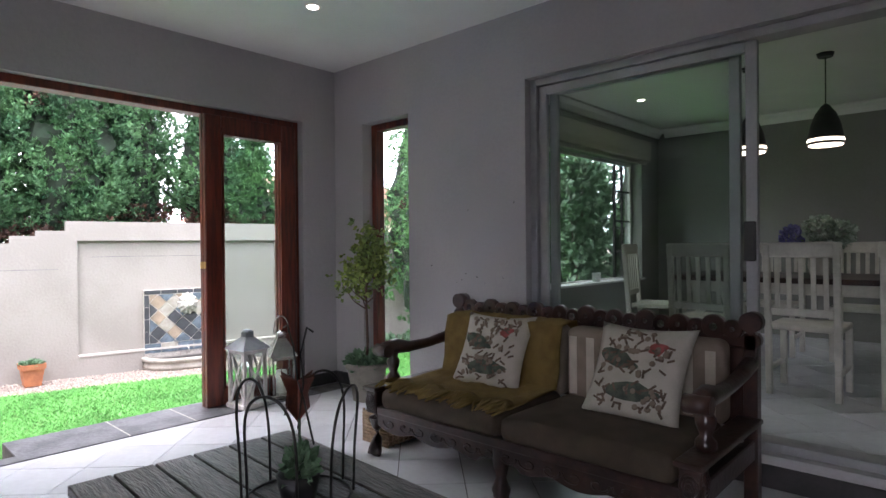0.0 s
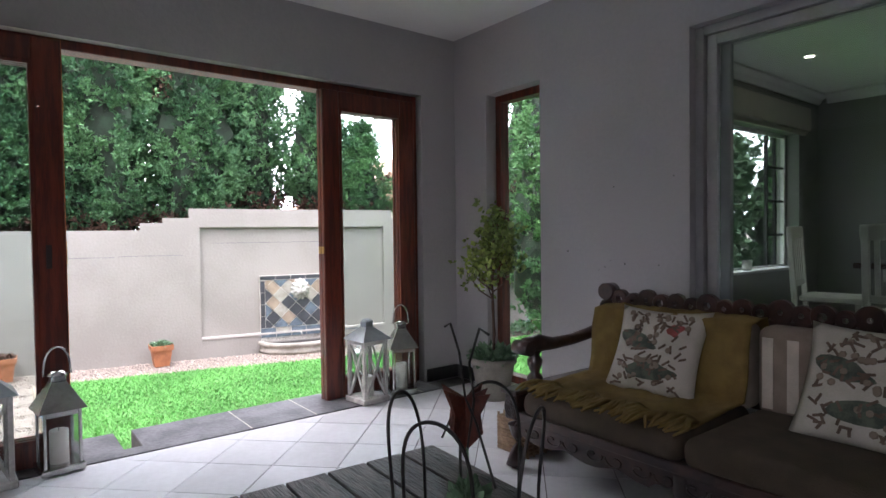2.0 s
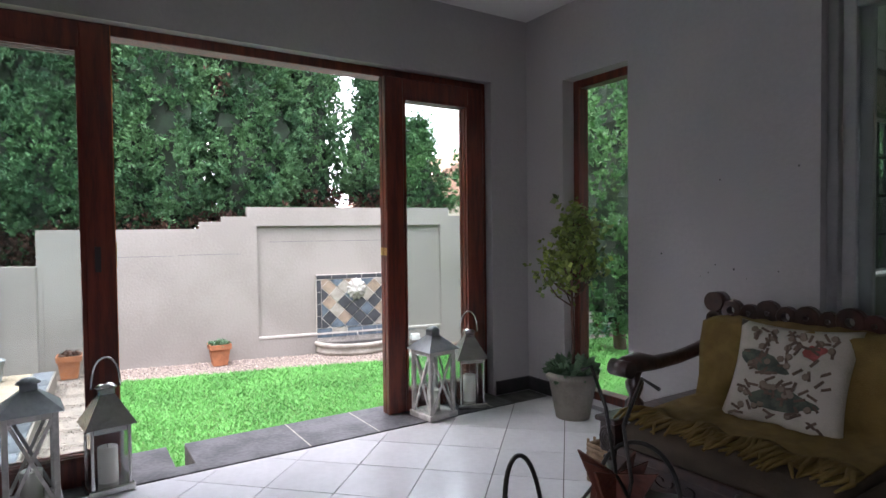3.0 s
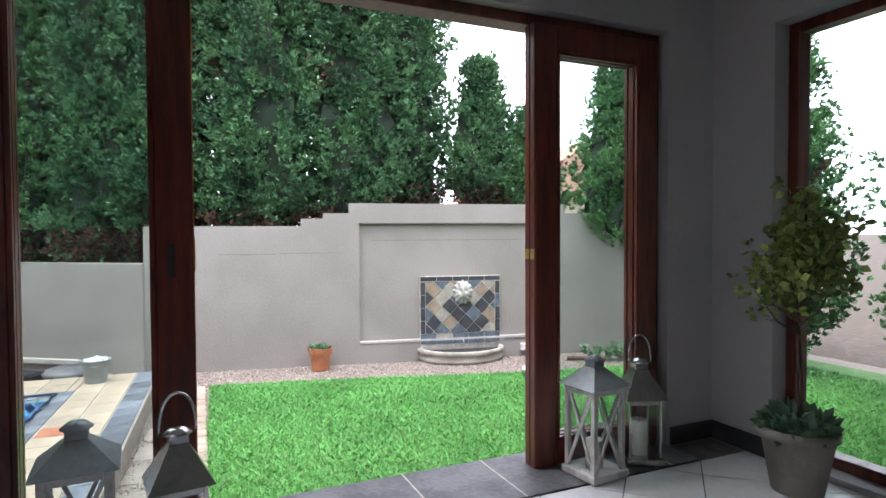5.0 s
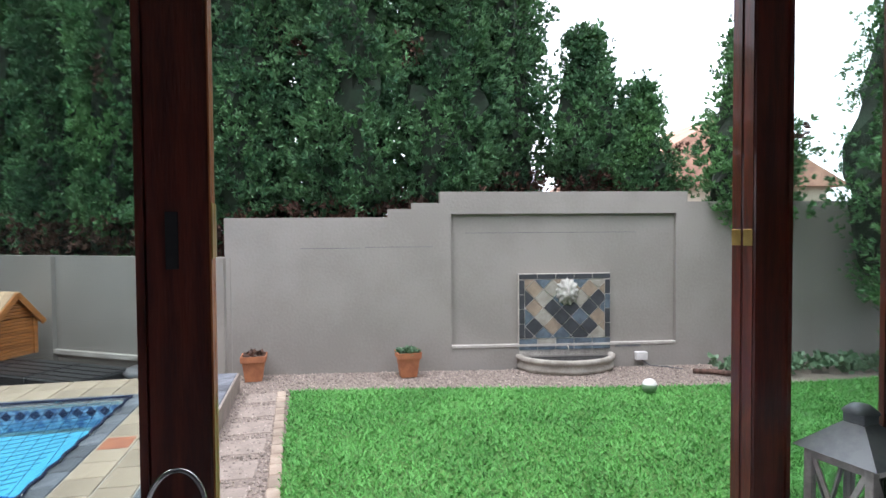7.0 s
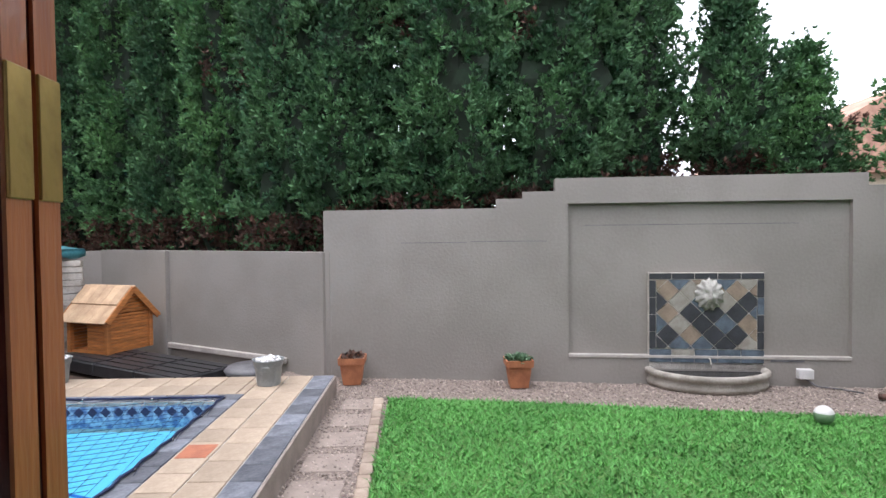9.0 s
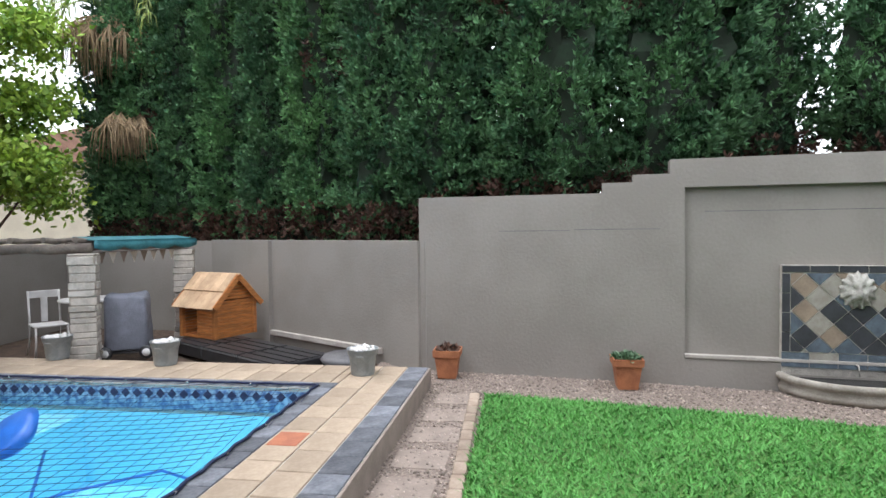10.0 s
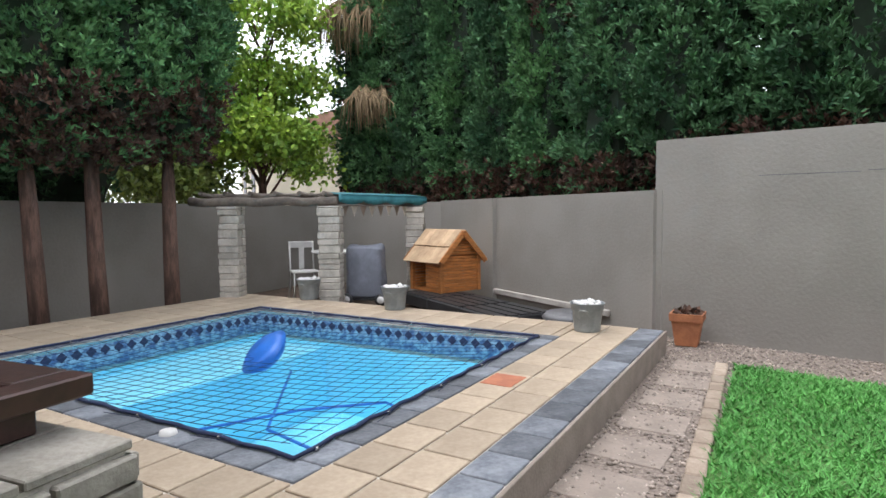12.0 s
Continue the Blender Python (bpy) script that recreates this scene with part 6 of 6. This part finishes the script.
for k, (u, n, z0, z1, rad, cnt) in enumerate(((-2.85, -1.25, 0.45, 7.4, 0.88, 9500), (-1.45, -1.1, 0.6, 7.6, 1.02, 11000), (-0.05, -1.25, 0.8, 7.0, 0.94, 10500), (1.0, -1.7, 1.3, 6.6, 0.72, 5200))):
    x, y = at_wall(u, n)
    conifer(x, y, z0, z1, rad, 20 + k, count=cnt, size=0.125, taper=0.72)
for k, (x, y, z1, rad) in enumerate(((-11.55, -0.7, 7.0, 0.78), (-12.25, -1.8, 7.2, 0.7), (-13.0, -2.85, 7.2, 0.72), (-13.6, -3.9, 7.0, 0.74), (-14.1, -4.8, 6.6, 0.85), (-14.3, -5.8, 6.4, 0.85), (-14.45, -6.65, 6.2, 0.7))):
    conifer(x, y, 0.25, z1, rad, 40 + k, CONIFER_F if k % 2 else CONIFER, count=8000, size=0.125, dry=0.14, taper=0.72)
x, y = at_wall(2.25, -1.3)
small = conifer(x, y, 1.6, 4.2, 0.74, 61, count=3200, size=0.12, taper=0.45, trunk_r=0.09, lab="smaller conifer with bare trunk behind the wall")
for k in range(14):
    a, q, z = 0.9 * k, 0.35 + 0.1 * (k % 3), 2.15 + 0.09 * k
    part("bare_branch", tube(bmesh.new(), [(0, 0, z), (q * 0.5 * math.cos(a), q * 0.5 * math.sin(a), z + 0.12), (q * math.cos(a), q * math.sin(a), z + 0.45)], [0.022, 0.015, 0.005], 5), POLE, small)
x, y = at_wall(3.1, -1.2)
conifer(x, y, 1.4, 3.35, 0.66, 62, CONIFER_F, count=2600, size=0.11, taper=0.3, lab="bushy young conifer behind the wall")
x, y = at_wall(4.3, -0.3)
conifer(x, y, 0.9, 3.9, 0.75, 63, CONIFER_F, count=3200, size=0.12, taper=0.3, dry=0.0, lab="green conifer leaning over the wall's end")
x, y = at_wall(6.2, 0.4)
conifer(x, y, 0.0, 5.2, 1.0, 64, CONIFER_F, count=5500, size=0.10, taper=0.4, dry=0.0, lab="broad green conifer beside the lawn")
conifer(-6.6, 7.8, -0.5, 4.6, 0.95, 65, CONIFER_F, count=4500, size=0.12, taper=0.4, dry=0.0, lab="broad green conifer beside the lawn")
conifer(-4.6, 8.3, -0.6, 4.2, 0.9, 66, CONIFER_F, count=4500, size=0.10, taper=0.4, dry=0.0, lab="leafy green conifer outside the dining window")
conifer(-3.2, 9.2, -0.6, 4.5, 0.9, 67, CONIFER_F, count=3000, size=0.10, taper=0.4, dry=0.0, lab="leafy green conifer outside the dining window")
for k, (x, y, z0, rad) in enumerate(((-5.2, -5.95, 1.5, 0.9), (-7.15, -6.05, 1.15, 0.95), (-7.75, -5.90, 1.2, 0.85), (-8.65, -5.80, 1.3, 0.8))):
    conifer(x, y, z0 - 0.1, 7.0, rad, 80 + k, CONIFER_F, count=9000, size=0.12, trunk_r=0.10, dry=0.14, taper=0.7, face=1.2, lab="conifer with bare reddish trunk beside the side wall")
for k, (x, y) in enumerate(((-3.2, -8.0), (-5.2, -8.1), (-7.0, -8.3), (-8.7, -8.4))):
    conifer(x, y, -0.4, 6.0, 1.15, 95 + k, count=4200, size=0.14, dry=0.0, taper=0.6, lab="dark conifer behind the side wall")
def broadleaf(x, y, z0, z1, rad, seed, mt, lab):
    r = np.random.default_rng(seed)
    t = thing("leafy_tree", pose(x, y, GZ - 0.1), lab, "tree")
    z0, z1 = z0 - GZ, z1 - GZ
    bm = tube(bmesh.new(), [(0, 0, -0.02), (0.05, 0.03, z0 * 0.5), (0, 0, z0), (0.1, 0.05, (z0 + z1) / 2)], [0.12, 0.1, 0.08, 0.04], 8)
    cs = []
    for k in range(38):
        a, q, h = r.uniform(0, 6.28), rad * r.uniform(0.3, 0.95), r.uniform(z0, z1)
        tip = np.array([q * math.cos(a), q * math.sin(a), h])
        tube(bm, [(0, 0, max(0.5, h - q * 0.8)), tuple(tip * 0.5 + np.array([0, 0, h * 0.5 - 0.1])), tuple(tip)], [0.035, 0.02, 0.008], 5)
        cs.append(tip + r.normal(0, 1, (330, 3)) * (0.32, 0.30, 0.2))
    part("trunk", bm, BARK, t)
    cs = np.concatenate(cs)
    vv, ff = leaf_cloud(r, cs, r.normal(0, 0.6, cs.shape), 0.12, 2, 0.8, 0.3)
    raw("crown", vv, ff, mt, t)
broadleaf(-12.9, -8.3, 1.5, 5.4, 1.5, 90, LIME, "bright lime-green leafy tree behind the pergola")
broadleaf(-11.4, -9.6, 1.0, 2.6, 1.2, 91, PLANT, "dark shrubby tree behind the side wall")
pm = thing("palm_tree", pose(-15.0, -6.75, GZ - 0.1), "palm with hanging dead straw fronds", "tree")
part("trunk", tube(bmesh.new(), [(0, 0, -0.02), (-0.05, 0, 2.0), (0.0, 0, 5.6)], [0.2, 0.17, 0.16], 10), BARK, pm)
rr = random.Random(8)
def frond(a, ln, z0, rise, drop, mt, n=46, hang=0.75):
    """An arching rib with strands that hang from it."""
    ca, sa = math.cos(a), math.sin(a)
    rib = [(ca * ln * f, sa * ln * f, z0 + rise * math.sin(f * 2.4) - drop * f * f) for f in np.linspace(0, 1, 9)]
    fr = part("frond", tube(bmesh.new(), rib, [0.03 - 0.0028 * k for k in range(9)], 5), mt, pm)
    bm = bmesh.new()
    for k in range(n):
        f = rr.uniform(0.55, 1.0)
        x, y, z = ca * ln * f, sa * ln * f, z0 + rise * math.sin(f * 2.4) - drop * f * f
        ox, oy, h_ = rr.uniform(-0.24, 0.24), rr.uniform(-0.24, 0.24), hang * rr.uniform(0.6, 1.15)
        tube(bm, [(x, y, z), (x + ox * 0.7 + ca * 0.08, y + oy * 0.7 + sa * 0.08, z - h_ * 0.3), (x + ox + ca * 0.1, y + oy + sa * 0.1, z - h_)], [0.009, 0.011, 0.003], 4)
    part("leaflet_fringe", bm, mt, fr)
for k in range(4):
    frond(0.34 + 0.09 * k, 2.1 + 0.1 * (k % 2), 3.85, 0.4, 0.40, STRAW, 60, 0.75)
for k in range(7):
    frond(-0.2 + 0.17 * k, 1.7, 5.9, 0.3, 0.6, STRAW, 50, 1.0)
for k in range(9):
    frond(0.7 * k, 2.0, 6.2, 0.7, 0.9, PLANT, 50, 0.45)
# neighbours' houses
def house(x, y, rz, w, d, h, eave, lab, pitch=0.32):
    t = thing("house", pose(x, y, GZ - 0.1, 0, 0, rz), lab, "house")
    wl_ = part("wall", box(-w / 2, w / 2, -d / 2, d / 2, 0, h), CREAMWALL, t)
    bm = bmesh.new()
    prism([(-d / 2 - eave, h), (d / 2 + eave, h), (0, h + d * pitch)], -w / 2 - eave, w / 2 + eave, bm, pose(0, 0, 0, 0, 0, 90))
    rf = part("roof", bm, ROOF, t, "clay tiled pitched roof")
    for sx in (-w * 0.25, w * 0.2):
        for sy in (-1, 1):
            wn_ = part("window", box(sx - 0.5, sx + 0.5, sy * d / 2 - 0.03, sy * d / 2 + 0.03, h - 1.6, h - 0.5, 0.01), BLACKP, t)
            part("frame", box(sx - 0.56, sx + 0.56, sy * d / 2 - 0.02, sy * d / 2 + 0.02, h - 1.68, h - 1.6), WHITEMETAL, wn_)
house(-18.5, 12.6, -11, 7, 6, 3.1, 0.4, "cream neighbouring house with clay tile roof")
house(-21.5, -13.0, 50, 7, 6, 3.75, 0.4, "pale neighbouring house with clay tile roof", 0.2)

# ---- pieces of the floors, last ----
def tiles(par, x0, x1, y0, y1, s, rot, name="tile", z=0.0, off=(0.0, 0.0)):
    g = 0.005
    m = Matrix.Rotation(radians(rot), 2)
    n = int(max(x1 - x0, y1 - y0) / s) + 3
    cx, cy = (x0 + x1) / 2, (y0 + y1) / 2
    for i in range(-n, n):
        for j in range(-n, n):
            cor = [m @ Vector(((i + a) * s + (-g if a else g) / 2 + off[0], (j + b) * s + (-g if b else g) / 2 + off[1])) for a, b in ((0, 0), (1, 0), (1, 1), (0, 1))]
            poly = clip([(cx + v.x, cy + v.y) for v in cor], x0, x1, y0, y1)
            if len(poly) < 3:
                continue
            bm = bmesh.new()
            px, py = poly[0]
            t_ = [bm.verts.new((a - px, b - py, 0.0)) for a, b in poly]
            b_ = [bm.verts.new((a - px, b - py, -0.01)) for a, b in poly]
            bm.faces.new(t_)
            for k in range(len(poly)):
                bm.faces.new((t_[k], b_[k], b_[(k + 1) % len(poly)], t_[(k + 1) % len(poly)]))
            o = part(name, bm, TILE, par)
            o.location = (px, py, z)
tiles(floor, -3.175, 1.6, -2.0, YW, 0.338, 45, off=(-0.132, 0.027))
tiles(fl2, DW, 3.0, YB, DB, 0.338, 45, z=DF)
part("slate_slab", box(XO + 0.002, -3.457, 0.637, 0.728, -0.345, -0.333, 0.003), SLATE, step)
part("slate_slab", box(-3.452, -3.302, 0.637, 0.728, -0.16, -0.148, 0.003), SLATE, step)
for k in range(4):
    part("slate_joint", box(XO, -3.19, 1.3 + 0.42 * k, 1.308 + 0.42 * k, 0.0025, 0.0045), PALEGROUT, sill, "pale joint between slate slabs")
